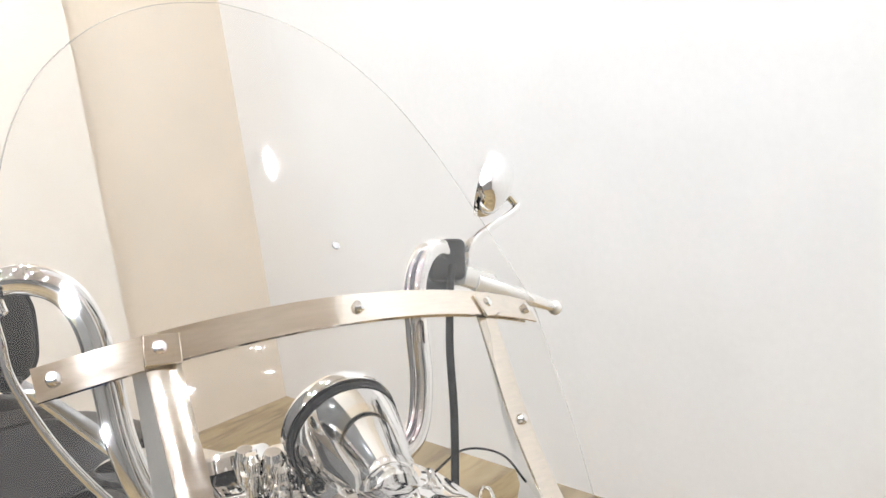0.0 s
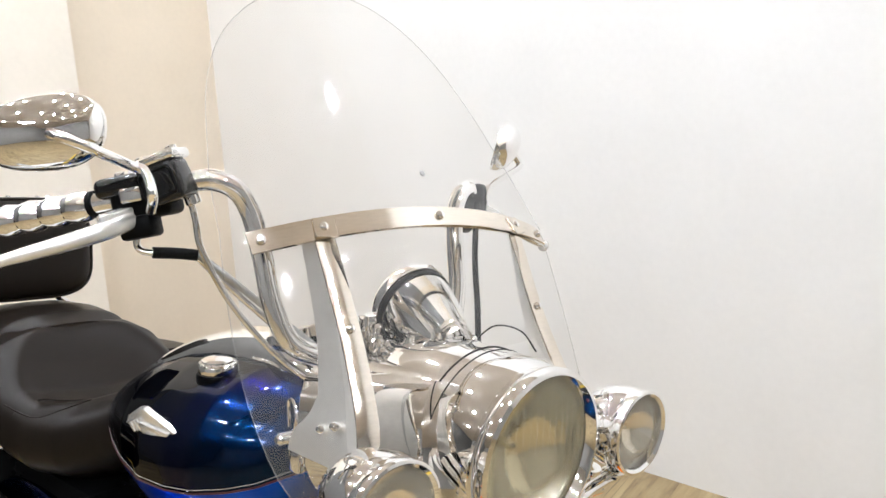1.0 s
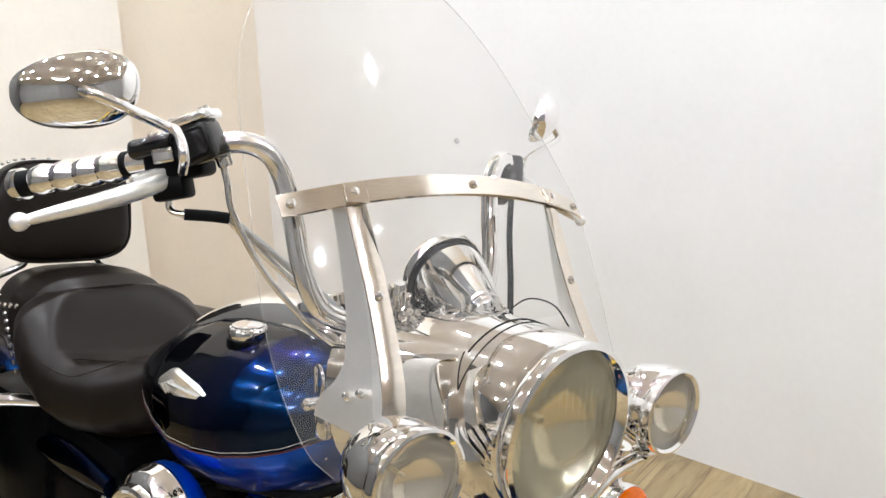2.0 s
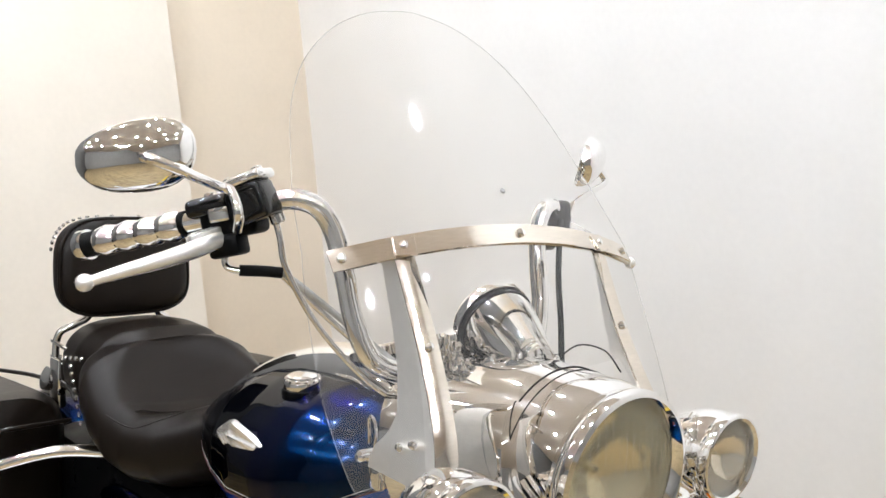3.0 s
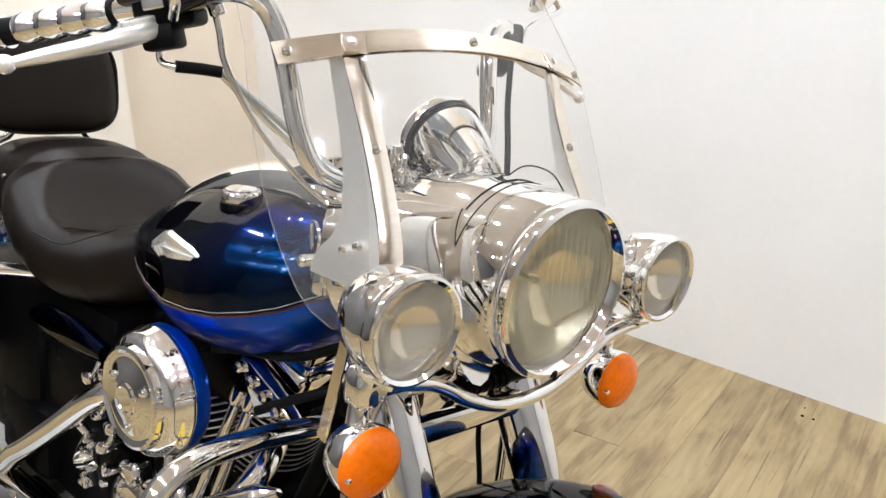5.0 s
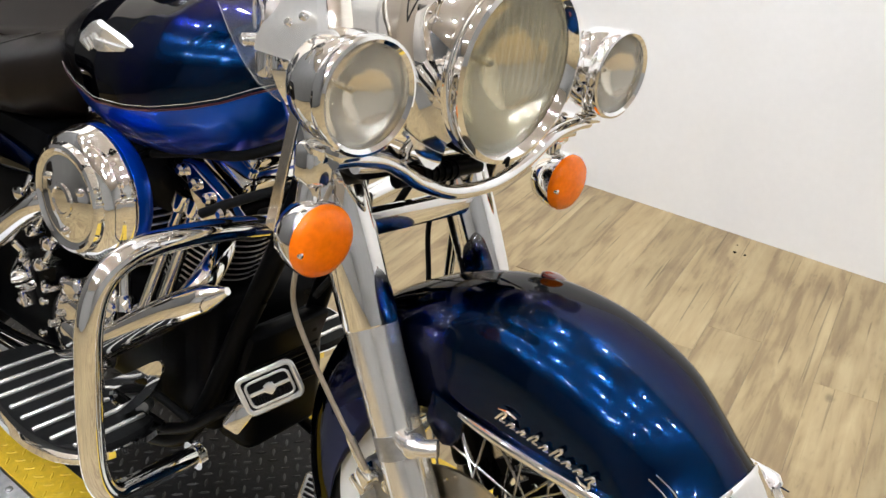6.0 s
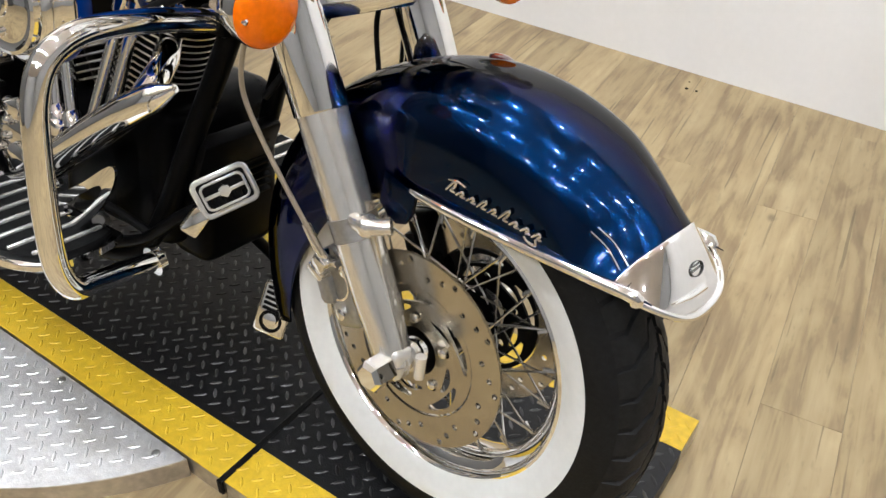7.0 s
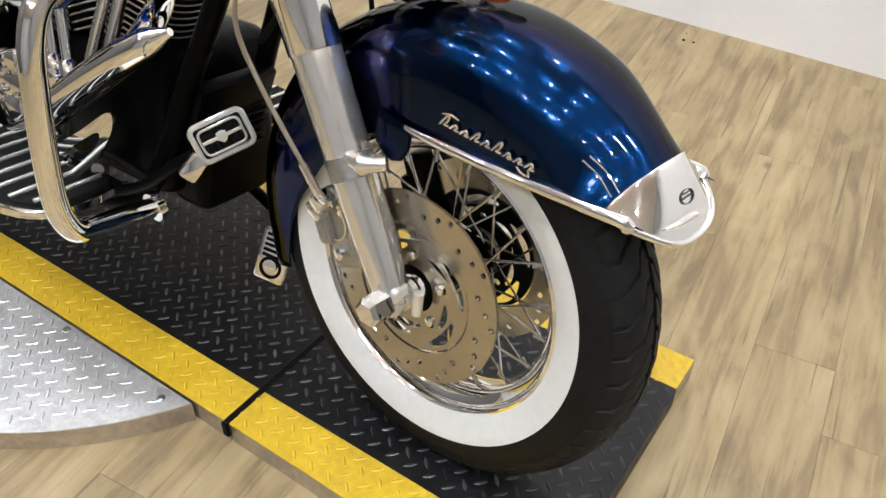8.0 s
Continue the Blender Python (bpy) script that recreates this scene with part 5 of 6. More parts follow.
# centre console on the tank
bm = B()
rings = []
for k in range(25):
    x = -0.99 + 0.60 * k / 24
    zt = lerp_table(TANK, x)[2]
    h = float(np.interp(x, [-0.99, -0.9, -0.75, -0.62, -0.52, -0.42, -0.39], [0.010, 0.018, 0.028, 0.038, 0.040, 0.025, 0.004]))
    w = float(np.interp(x, [-0.99, -0.85, -0.62, -0.5, -0.39], [0.022, 0.034, 0.052, 0.062, 0.05]))
    rings.append([Vector((x, w * math.cos(a), zt - 0.012 + (h + 0.012) * max(0, math.sin(a)) ** 0.8)) for a in (math.pi * q / 16 for q in range(17))])
loft(bm, rings, closed=False, cap=False)
console = part("tank_console", bm, CHROME, bike, "chrome centre console with speedometer", BODY, 60)
turned("speedometer", [(0, 0.062), (0.014, 0.06), (0.018, 0.055), (0.015, 0.05)], CHROME, console, (-0.52, 0, 1.012), (-0.35, 0, 1), "round chrome speedometer", m=BODY)
turned("dial", [(0.013, 0.05), (0.0155, 0.048)], SMOKED, console, (-0.52, 0, 1.012), (-0.35, 0, 1), "dark dial face", m=BODY)


def bucket(x, y):
    """How far the saddle's top sinks inside its dished panel and swells along the rim."""
    rho = math.hypot((x + 1.088) / 0.140, y / 0.162)
    return 0.009 * math.exp(-((rho - 1.03) / 0.16) ** 2) - 0.016 * max(0.0, 1 - rho * rho)


def cushion(name, table, mat, parent, label, e=0.62, n=40, steps=36, swell=None):
    bm = B()
    rings = []
    x0, x1 = table[0][0], table[-1][0]
    tab = sorted(table)
    for k in range(steps + 1):
        x = x0 + (x1 - x0) * k / steps
        w, zb, zt, dish = lerp_table(tab, x)
        c, hh = (zb + zt) / 2, (zt - zb) / 2
        ring = []
        for q in range(n):
            a = 2 * math.pi * q / n
            ca, sa = math.cos(a), math.sin(a)
            y = w * (abs(ca) ** e) * (1 if ca >= 0 else -1)
            z = c + hh * (abs(sa) ** 0.8) * (1 if sa >= 0 else -1)
            if sa > 0:
                z -= dish * (1 - (y / w) ** 2)
                if swell:
                    z += swell(x, y) * min(1.0, 3 * sa)
            ring.append(Vector((x, y, z)))
        rings.append(ring)
    loft(bm, rings)
    return part(name, bm, mat, parent, label, BODY, 60)


seat = cushion("rider_seat", [(-0.83, 0.045, 0.80, 0.868, 0.0), (-0.86, 0.080, 0.76, 0.875, 0.002), (-0.91, 0.125, 0.71, 0.860, 0.006), (-0.97, 0.165, 0.685, 0.842, 0.012), (-1.04, 0.192, 0.68, 0.838, 0.018), (-1.10, 0.202, 0.69, 0.854, 0.02), (-1.16, 0.203, 0.71, 0.890, 0.018), (-1.21, 0.196, 0.73, 0.922, 0.012), (-1.25, 0.182, 0.75, 0.928, 0.006), (-1.275, 0.15, 0.78, 0.925, 0.0)], LEATHER, bike, "black leather bucket saddle with a dished panel", n=96, steps=90, swell=bucket)
SEAT = sorted([(-0.83, 0.045, 0.80, 0.868, 0.0), (-0.91, 0.125, 0.71, 0.860, 0.006), (-0.97, 0.165, 0.685, 0.842, 0.012), (-1.04, 0.192, 0.68, 0.838, 0.018), (-1.10, 0.202, 0.69, 0.854, 0.02), (-1.16, 0.203, 0.71, 0.890, 0.018), (-1.21, 0.196, 0.73, 0.922, 0.012), (-1.25, 0.182, 0.75, 0.928, 0.006)])


def seat_top(x, y):
    w, zb, zt, dish = lerp_table(SEAT, x)
    c, hh = (zb + zt) / 2, (zt - zb) / 2
    ca = min(1, (abs(y) / w) ** (1 / 0.62))
    return Vector((x, y, c + hh * (math.sqrt(1 - ca * ca) ** 0.8) - dish * (1 - (y / w) ** 2) + bucket(x, y)))


for s in (-1, 1):
    for line in ([(-1.00, 0.155), (-1.02, 0.17), (-1.05, 0.18), (-1.10, 0.19)], [(-1.05, 0.05), (-1.055, 0.10), (-1.06, 0.15), (-1.07, 0.188)], [(-0.965, 0.10), (-0.98, 0.13), (-1.0, 0.155)]):
        bm = B()
        tube(bm, [seat_top(x, s * y) + Vector((0, 0, 0.0005)) for x, y in line], 0.0013, 6, 4)
        part("seat_seam", bm, LEATHER, seat, "stitched seam", BODY)
pillion = cushion("pillion_seat", [(-1.22, 0.12, 0.78, 0.925, 0.0), (-1.26, 0.150, 0.76, 0.942, 0.0), (-1.34, 0.158, 0.75, 0.945, 0.0), (-1.42, 0.150, 0.755, 0.94, 0.0), (-1.455, 0.125, 0.77, 0.925, 0.0), (-1.47, 0.09, 0.80, 0.90, 0.0)], LEATHER, bike, "black leather pillion pad with chrome studs")
for s in (-1, 1):
    for k in range(5):
        turned("stud", [(0, 0.006), (0.003, 0.0055), (0.005, 0.002)], CHROME, pillion, (-1.30 - 0.028 * k, s * 0.156, 0.88 - 0.004 * k), (0, s, 0.25), "", 10, BODY)
    for k in range(8):
        x = -1.13 - 0.018 * k
        turned("stud", [(0, 0.0055), (0.003, 0.005), (0.0045, 0.002)], CHROME, seat, (x - 0.06, s * (0.2 - 0.004 * k), 0.78 + 0.012 * k), (0, s, 0.1), "", 10, BODY)
# passenger backrest
bm = B()
rings = []
for d, g in ((-0.032, 0.88), (-0.027, 0.97), (-0.012, 1.0), (0.012, 1.0), (0.026, 0.95), (0.034, 0.80), (0.037, 0.5), (0.038, 0.1)):
    ring = []
    for q in range(44):
        a = 2 * math.pi * q / 44
        ca, sa = math.cos(a), math.sin(a)
        y = 0.150 * (abs(ca) ** 0.55) * (1 if ca > 0 else -1) * (1 - 0.06 * sa)
        z = 0.109 * (abs(sa) ** 0.6) * (1 if sa > 0 else -1)
        ring.append(Vector((-1.43 + d - 0.10 * z * g, -0.012 + y * g, 1.058 + z * g)))
    rings.append(ring)
loft(bm, rings)
backrest = part("passenger_backrest", bm, LEATHER, bike, "black leather passenger backrest pad", BODY, 60)
bm = B()
pts = []
for q in range(45):
    a = 2 * math.pi * q / 44
    ca, sa = math.cos(a), math.sin(a)
    pts.append((-1.43 + 0.02 - 0.0114 * sa, -0.012 + 0.149 * (abs(ca) ** 0.55) * (1 if ca > 0 else -1) * (1 - 0.06 * sa), 1.058 + 0.108 * (abs(sa) ** 0.6) * (1 if sa > 0 else -1)))
tube(bm, pts, 0.004, 8, 1)
part("piping", bm, LEATHER, backrest, "", BODY)
for q in range(22):
    a = radians(20 + 150 * q / 21)
    ca, sa = math.cos(a), math.sin(a)
    turned("stud", [(0, 0.005), (0.003, 0.0045), (0.004, 0.002)], CHROME, backrest, (-1.448, -0.012 + 0.153 * (abs(ca) ** 0.55) * (1 if ca > 0 else -1), 1.058 + 0.111 * (abs(sa) ** 0.6)), (0.1, ca, sa), "", 8, BODY)
for s in (-1, 1):
    bent("backrest_bar", [(-1.45, s * 0.07, 1.0), (-1.45, s * 0.08, 0.945), (-1.46, s * 0.105, 0.925), (-1.475, s * 0.135, 0.905), (-1.48, s * 0.142, 0.86), (-1.47, s * 0.142, 0.76)], 0.008, CHROME, backrest, "chrome backrest upright", BODY)
bm = B()
for z in (0.885, 0.85, 0.81):
    tube(bm, [(-1.50, -0.142, z), (-1.40, -0.146, z - 0.004)], 0.0045, 8, curve=False)
block(bm, (0.05, 0.02, 0.11), Matrix.Translation((-1.45, -0.148, 0.80)), 0.006)
lathe(bm, [(0, 0.028), (0.012, 0.026), (0.018, 0.012)], along((-1.49, -0.15, 0.80), (0, -1, 0.3)), 22)
part("side_plate", bm, CHROME, backrest, "chrome backrest side plate", BODY)

# saddlebag, rear fender, side cover
for s in (-1, 1):
    bm = B()
    rings = []
    for k in range(17):
        t = k / 16
        x = -1.33 - 0.56 * t
        wx = 0.165 * (1 - abs(2 * t - 1) ** 6) ** 0.5 + 0.004
        ring = []
        for q in range(32):
            a = 2 * math.pi * q / 32
            ca, sa = math.cos(a), math.sin(a)
            ring.append(Vector((x, s * 0.305 + wx * (abs(ca) ** 0.5) * (1 if ca > 0 else -1), 0.640 + (0.165 - 0.045 * t) * (abs(sa) ** 0.5) * (1 if sa > 0 else -1) * (0.55 + 0.45 * min(1, wx / 0.13)))))
        rings.append(ring)
    loft(bm, rings)
    bag = part("saddlebag", bm, LEATHER, bike, "black leather saddlebag", BODY, 50)
    bm = B()
    tube(bm, [(-1.345, s * 0.15, 0.782), (-1.40, s * 0.148, 0.80), (-1.6, s * 0.148, 0.785), (-1.8, s * 0.16, 0.76)], 0.005, 8)
    tube(bm, [(-1.345, s * 0.16, 0.742), (-1.330, s * 0.30, 0.748), (-1.345, s * 0.44, 0.735)], 0.005, 8)
    part("lid_seam", bm, LEATHER, bag, "stitched lid seam", BODY)
    bent("bag_guard", [(-1.20, s * 0.12, 0.70), (-1.235, s * 0.20, 0.712), (-1.27, s * 0.26, 0.705), (-1.36, s * 0.36, 0.66), (-1.46, s * 0.46, 0.60)], 0.0125, CHROME, bike, "chrome saddlebag guard rail", BODY)
    bm = B()
    rings = []
    for k in range(9):
        t = k / 8
        x = -0.93 - 0.30 * t
        h = 0.10 * math.sin(math.pi * (0.1 + 0.8 * t)) ** 0.6
        rings.append([Vector((x, s * (0.138 + 0.016 * math.cos(a)), 0.620 + 0.36 * h * math.sin(a))) for a in (2 * math.pi * q / 20 for q in range(20))])
    loft(bm, rings)
    part("side_cover", bm, NAVY, bike, "dark blue side cover", BODY)
bm = B()
rings = []
for k in range(25):
    a = radians(-75 + 165 * k / 24)
    r = 0.37
    ring = []
    for q in range(13):
        f = math.pi * q / 12
        ring.append(Vector((-1.62 - (r + 0.03 * math.sin(f)) * math.sin(a), 0.11 * math.cos(f), 0.34 + (r + 0.03 * math.sin(f)) * math.cos(a))))
    rings.append(ring)
loft(bm, rings, closed=False, cap=False)
thicken(part("rear_fender", bm, NAVY, bike, "dark blue rear fender", BODY, 60), 0.003, -1)
bm = B()
rings = [[along((-1.62, 0, 0.318), (0, -1, 0)) @ Vector((r * math.cos(a), r * math.sin(a), h)) for a in (2 * math.pi * k / 64 for k in range(64))] for h, r in ([(-h, r) for h, r in reversed(tp)] + tp[1:])]
loft(bm, rings, cap=False)
rear_wheel = part("rear_wheel", bm, TYRE, bike, "black rear tyre", BODY)
bm = B()
lathe(bm, [(-0.05, 0.21), (-0.03, 0.19), (-0.03, 0.05), (0.03, 0.05), (0.03, 0.19), (0.05, 0.21)], along((-1.62, 0, 0.318), (0, -1, 0)), 48)
part("rim", bm, CHROME, rear_wheel, "", BODY)

# ---- engine ----
ENGINE = Vector((-0.685, 0, 0.40))
bm = B()
block(bm, (0.34, 0.20, 0.24), Matrix.Translation((-0.70, 0, 0.36)), 0.05, 4)
block(bm, (0.30, 0.24, 0.20), Matrix.Translation((-1.06, 0, 0.40)), 0.04, 4)
engine = part("engine", bm, BLACK_PAINT, bike, "black and chrome V-twin engine", BODY)
for lean, nm in ((22.5, "front"), (-22.5, "rear")):
    ax = Vector((math.sin(radians(lean)), 0, math.cos(radians(lean))))
    root = ENGINE + ax * 0.08
    bm = B()
    prof = []
    for k in range(13):
        h = 0.02 + 0.0125 * k
        prof += [(h, 0.058), (h + 0.0005, 0.079), (h + 0.0045, 0.080), (h + 0.005, 0.058)]
    lathe(bm, [(0, 0.06)] + prof + [(0.19, 0.06)], along(root, ax), 40)
    part("cylinder", bm, BLACK_PAINT, engine, "black finned cylinder", BODY, 25)
    bm = B()
    for k in range(13):
        h = 0.0228 + 0.0125 * k
        ring_band(bm, [(h - 0.0014, 0.0795), (h - 0.0014, 0.0812), (h + 0.0014, 0.0812), (h + 0.0014, 0.0795)], along(root, ax), 40)
    tagged(part("fin_edges", bm, ALLOY, engine, "polished fin edges", BODY), kind="stuff")
    bm = B()
    block(bm, (0.155, 0.17, 0.05), along(root + ax * 0.215, ax), 0.016, 3)
    for k in range(4):
        block(bm, (0.165, 0.178, 0.006), along(root + ax * (0.196 + 0.012 * k), ax), 0.003, 1)
    part("cylinder_head", bm, BLACK_PAINT, engine, "black cylinder head", BODY)
    bm = B()
    block(bm, (0.15, 0.16, 0.05), along(root + ax * 0.268, ax), 0.018, 4)
    block(bm, (0.11, 0.12, 0.03), along(root + ax * 0.300, ax), 0.012, 3)
    part("rocker_cover", bm, CHROME, engine, "chrome rocker cover", BODY)
    for dx in (-0.06, 0.06):
        for dy in (-0.066, 0.066):
            turned("cover_bolt", [(0, 0.007), (0.008, 0.007), (0.01, 0.004)], CHROME, engine, along(root + ax * 0.292, ax) @ Vector((dx, dy, 0)), ax, "chrome cap bolt", 12, BODY)
    for k in (0, 1):
        off = 0.016 + 0.032 * k
        sgn = 1 if lean > 0 else -1
        p0 = ENGINE + Vector((sgn * off * 1.2, -0.125, 0.03))
        p1 = root + ax * 0.20 + Vector((sgn * (off - 0.04), -0.085, 0))
        bm = B()
        tube(bm, [p0, p1], 0.0105, 14, curve=False)
        d = (p1 - p0).normalized()
        lathe(bm, [(0, 0.017), (0.02, 0.017), (0.026, 0.012)], along(p0, d), 16)
        lathe(bm, [(-0.03, 0.012), (-0.022, 0.016), (0, 0.016)], along(p1, d), 16)
        part("pushrod_tube", bm, CHROME, engine, "chrome pushrod tube", BODY)
# cam cover, tappet blocks, points cover
turned("cam_cover", [(-0.03, 0.085), (0.0, 0.083), (0.012, 0.074), (0.018, 0.055), (0.020, 0.02)], CHROME, engine, (-0.845, -0.125, 0.335), (0, -1, 0), "chrome round cam cover", m=BODY)
turned("points_cover", [(0, 0.037), (0.012, 0.036), (0.017, 0.028), (0.018, 0.01)], CHROME, engine, (-0.83, -0.145, 0.328), (0, -1, 0), "", m=BODY)
bm = B()
for dx in (-0.05, 0.05):
    block(bm, (0.062, 0.04, 0.05), Matrix.Translation((-0.80 + dx, -0.125, 0.415)) @ Matrix.Rotation(radians(14 if dx > 0 else -14), 4, "Y"), 0.012, 3)
part("tappet_housing", bm, CHROME, engine, "chrome tappet blocks", BODY)
for k in range(14):
    a, r = 2.4 * k, 0.035 + 0.006 * k
    turned("cover_bolt", [(0, 0.0085), (0.008, 0.008), (0.011, 0.004)], CHROME, engine, (-0.845 + r * math.cos(a), -0.142, 0.34 + r * 0.8 * math.sin(a)), (0, -1, 0.1), "chrome cap bolt", 12, BODY)
for x, z in ((-0.93, 0.44), (-0.90, 0.49), (-0.95, 0.50), (-0.86, 0.52), (-0.98, 0.56), (-0.92, 0.585)):
    bm = B()
    block(bm, (0.034, 0.05, 0.026), Matrix.Translation((x, -0.13, z)) @ Matrix.Rotation(radians(50 * (x + z)), 4, "Y"), 0.007, 2)
    tube(bm, [(x, -0.14, z), (x + 0.03, -0.15, z + 0.02), (x + 0.035, -0.14, z + 0.05)], 0.006, 10)
    part("linkage", bm, CHROME, engine, "small chrome linkage", BODY)
bm = B()
block(bm, (0.17, 0.27, 0.26), Matrix.Translation((-0.60, 0.035, 0.375)), 0.04, 3)
block(bm, (0.10, 0.18, 0.16), Matrix.Translation((-0.52, 0.03, 0.30)), 0.03, 3)
part("crankcase_front", bm, BLACK_PAINT, engine, "black crankcase front", BODY)
bm = B()
block(bm, (0.66, 0.06, 0.24), Matrix.Translation((-0.86, 0.15, 0.37)), 0.028, 4)
part("primary_cover", bm, BLACK_PAINT, engine, "black primary drive cover", BODY)
turned("oil_filter", [(-0.05, 0.03), (-0.045, 0.036), (0.03, 0.037), (0.042, 0.03), (0.045, 0.01)], BLACK_PAINT, engine, (-0.565, -0.03, 0.30), (1, -0.1, 0), "black oil filter", m=BODY)
# starter end and linkages behind the cam cover
turned("starter_end", [(-0.05, 0.026), (0.03, 0.027), (0.038, 0.022), (0.040, 0.008)], CHROME, engine, (-1.0, -0.13, 0.405), (0.55, -0.6, -0.45), "polished chrome starter end cover", m=BODY)
for k in range(9):
    a = 2.1 * k
    x, z = -0.955 + 0.045 * math.cos(a), 0.400 + 0.05 * math.sin(a)
    bm = B()
    block(bm, (0.018 + 0.006 * (k % 3), 0.03, 0.013), Matrix.Translation((x, -0.14 - 0.004 * (k % 3), z)) @ Matrix.Rotation(a, 4, "Y"), 0.004, 2)
    lathe(bm, [(0, 0.008), (0.02, 0.008), (0.024, 0.004)], along((x, -0.15, z + 0.008), (math.cos(a), -0.5, math.sin(a))), 12)
    part("linkage", bm, CHROME, engine, "small chrome linkage", BODY)
BRACE = [(-0.581, 0.723), (-0.552, 0.725), (-0.485, 0.690), (-0.451, 0.665), (-0.534, 0.639), (-0.556, 0.680)]
bm = B()
prism(bm, BRACE, 0.022, Matrix.Translation((0, -0.100, 0)) @ Matrix.Rotation(radians(90), 4, "X"), 0.005)
brace = part("head_brace", bm, CHROME, engine, "ribbed chrome head brace below the tank", BODY)
for k in range(4):
    f = k / 3
    x, z = BRACE[0][0] + (BRACE[3][0] - BRACE[0][0]) * (0.15 + 0.7 * f), BRACE[0][1] + (BRACE[3][1] - BRACE[0][1]) * (0.15 + 0.7 * f)
    turned("brace_bolt", [(0, 0.010), (0.008, 0.0095), (0.012, 0.005)], CHROME, engine, (x - 0.012, -0.110, z - 0.004), (0, -1, 0), "", 12, BODY)
# air cleaner
AC = Vector((-0.652, -0.252, 0.668))
turned("air_cleaner", [(-0.085, 0.060), (-0.078, 0.094), (-0.066, 0.101), (-0.048, 0.101), (-0.040, 0.097)], COBALT, engine, AC, (0, -1, 0), "blue round air cleaner behind chrome cover", m=BODY)
turned("air_cover", [(-0.056, 0.097), (-0.050, 0.1015), (-0.044, 0.1015), (-0.040, 0.0985), (-0.030, 0.097), (-0.020, 0.093), (-0.014, 0.086), (-0.011, 0.0805), (-0.006, 0.0795), (-0.001, 0.078), (0.001, 0.073), (-0.001, 0.069), (-0.003, 0.066), (-0.003, 0.060), (-0.001, 0.056), (0.001, 0.040), (0.003, 0.036), (0.003, 0.004)], CHROME, engine, AC, (0, -1, 0), "stepped chrome air cleaner cover", m=BODY)
turned("cover_badge", [(0.002, 0.026), (0.006, 0.025), (0.007, 0.02), (0.005, 0.018)], CHROME, engine, AC, (0, -1, 0), "round chrome badge", m=BODY)
for k in range(3):
    a = 2 * math.pi * k / 3 + 0.5
    turned("cover_screw", [(-0.004, 0.006), (0.003, 0.006), (0.005, 0.003)], CHROME, engine, AC + Vector((0.048 * math.cos(a), -0.001, 0.048 * math.sin(a))), (0, -1, 0), "", 10, BODY)
# exhaust
bent("front_exhaust", [(-0.56, -0.04, 0.60), (-0.53, -0.08, 0.575), (-0.515, -0.12, 0.55), (-0.525, -0.148, 0.515), (-0.57, -0.155, 0.475), (-0.65, -0.155, 0.415), (-0.76, -0.158, 0.335), (-0.88, -0.16, 0.275), (-1.1, -0.165, 0.245), (-1.5, -0.17, 0.24)], 0.0215, CHROME, bike, "chrome front exhaust header", BODY, 18)
bm = B()
tube(bm, [(-0.412, -0.160, 0.588), (-0.466, -0.172, 0.554), (-0.55, -0.176, 0.497), (-0.66, -0.176, 0.416), (-0.70, -0.176, 0.388)], [0.006, 0.021, 0.0245, 0.0245, 0.0245, 0.0245, 0.0245], 18)
part("heat_shield", bm, CHROME, bike, "chrome exhaust heat shield", BODY)
toe_out = [(-0.652, 0.349), (-0.585, 0.395), (-0.515, 0.447), (-0.505, 0.430), (-0.533, 0.381), (-0.585, 0.325), (-0.648, 0.275), (-0.655, 0.31)]
toe_in = [(-0.637, 0.337), (-0.590, 0.374), (-0.545, 0.405), (-0.537, 0.399), (-0.556, 0.374), (-0.597, 0.334), (-0.625, 0.318), (-0.638, 0.325)]
toe_out, toe_in = ([(p.x, p.y) for p in smooth_line([(x, z, 0) for x, z in line + line[:1]], 4)][:-1] for line in (toe_out, toe_in))
bm = B()
loft(bm, [[Vector((x, -y, z)) for x, z in line] for line, y in ((toe_out, 0.196), (toe_out, 0.201), (toe_in, 0.203), (toe_in, 0.196), (toe_out, 0.196))], cap=False)
bmesh.ops.remove_doubles(bm, verts=bm.verts, dist=1e-6)
part("toe_guard", bm, CHROME, bike, "curved chrome toe guard plate with an opening", BODY)
bent("rear_exhaust", [(-0.82, -0.06, 0.60), (-0.82, -0.13, 0.615), (-0.83, -0.18, 0.60), (-0.88, -0.195, 0.565), (-1.0, -0.20, 0.47), (-1.15, -0.205, 0.36), (-1.3, -0.21, 0.27), (-1.7, -0.23, 0.25)], 0.0215, CHROME, bike, "chrome rear exhaust header", BODY, 18)
bent("muffler", [(-1.1, -0.185, 0.245), (-1.2, -0.2, 0.245), (-1.5, -0.22, 0.25), (-1.95, -0.24, 0.26)], [0.024, 0.04, 0.045, 0.04], CHROME, bike, "long chrome muffler", BODY, 20)
bent("lower_pipe", [(-0.72, -0.19, 0.262), (-0.80, -0.20, 0.285), (-0.95, -0.205, 0.28), (-1.15, -0.20, 0.262)], 0.017, CHROME, bike, "chrome lower pipe", BODY, 16)

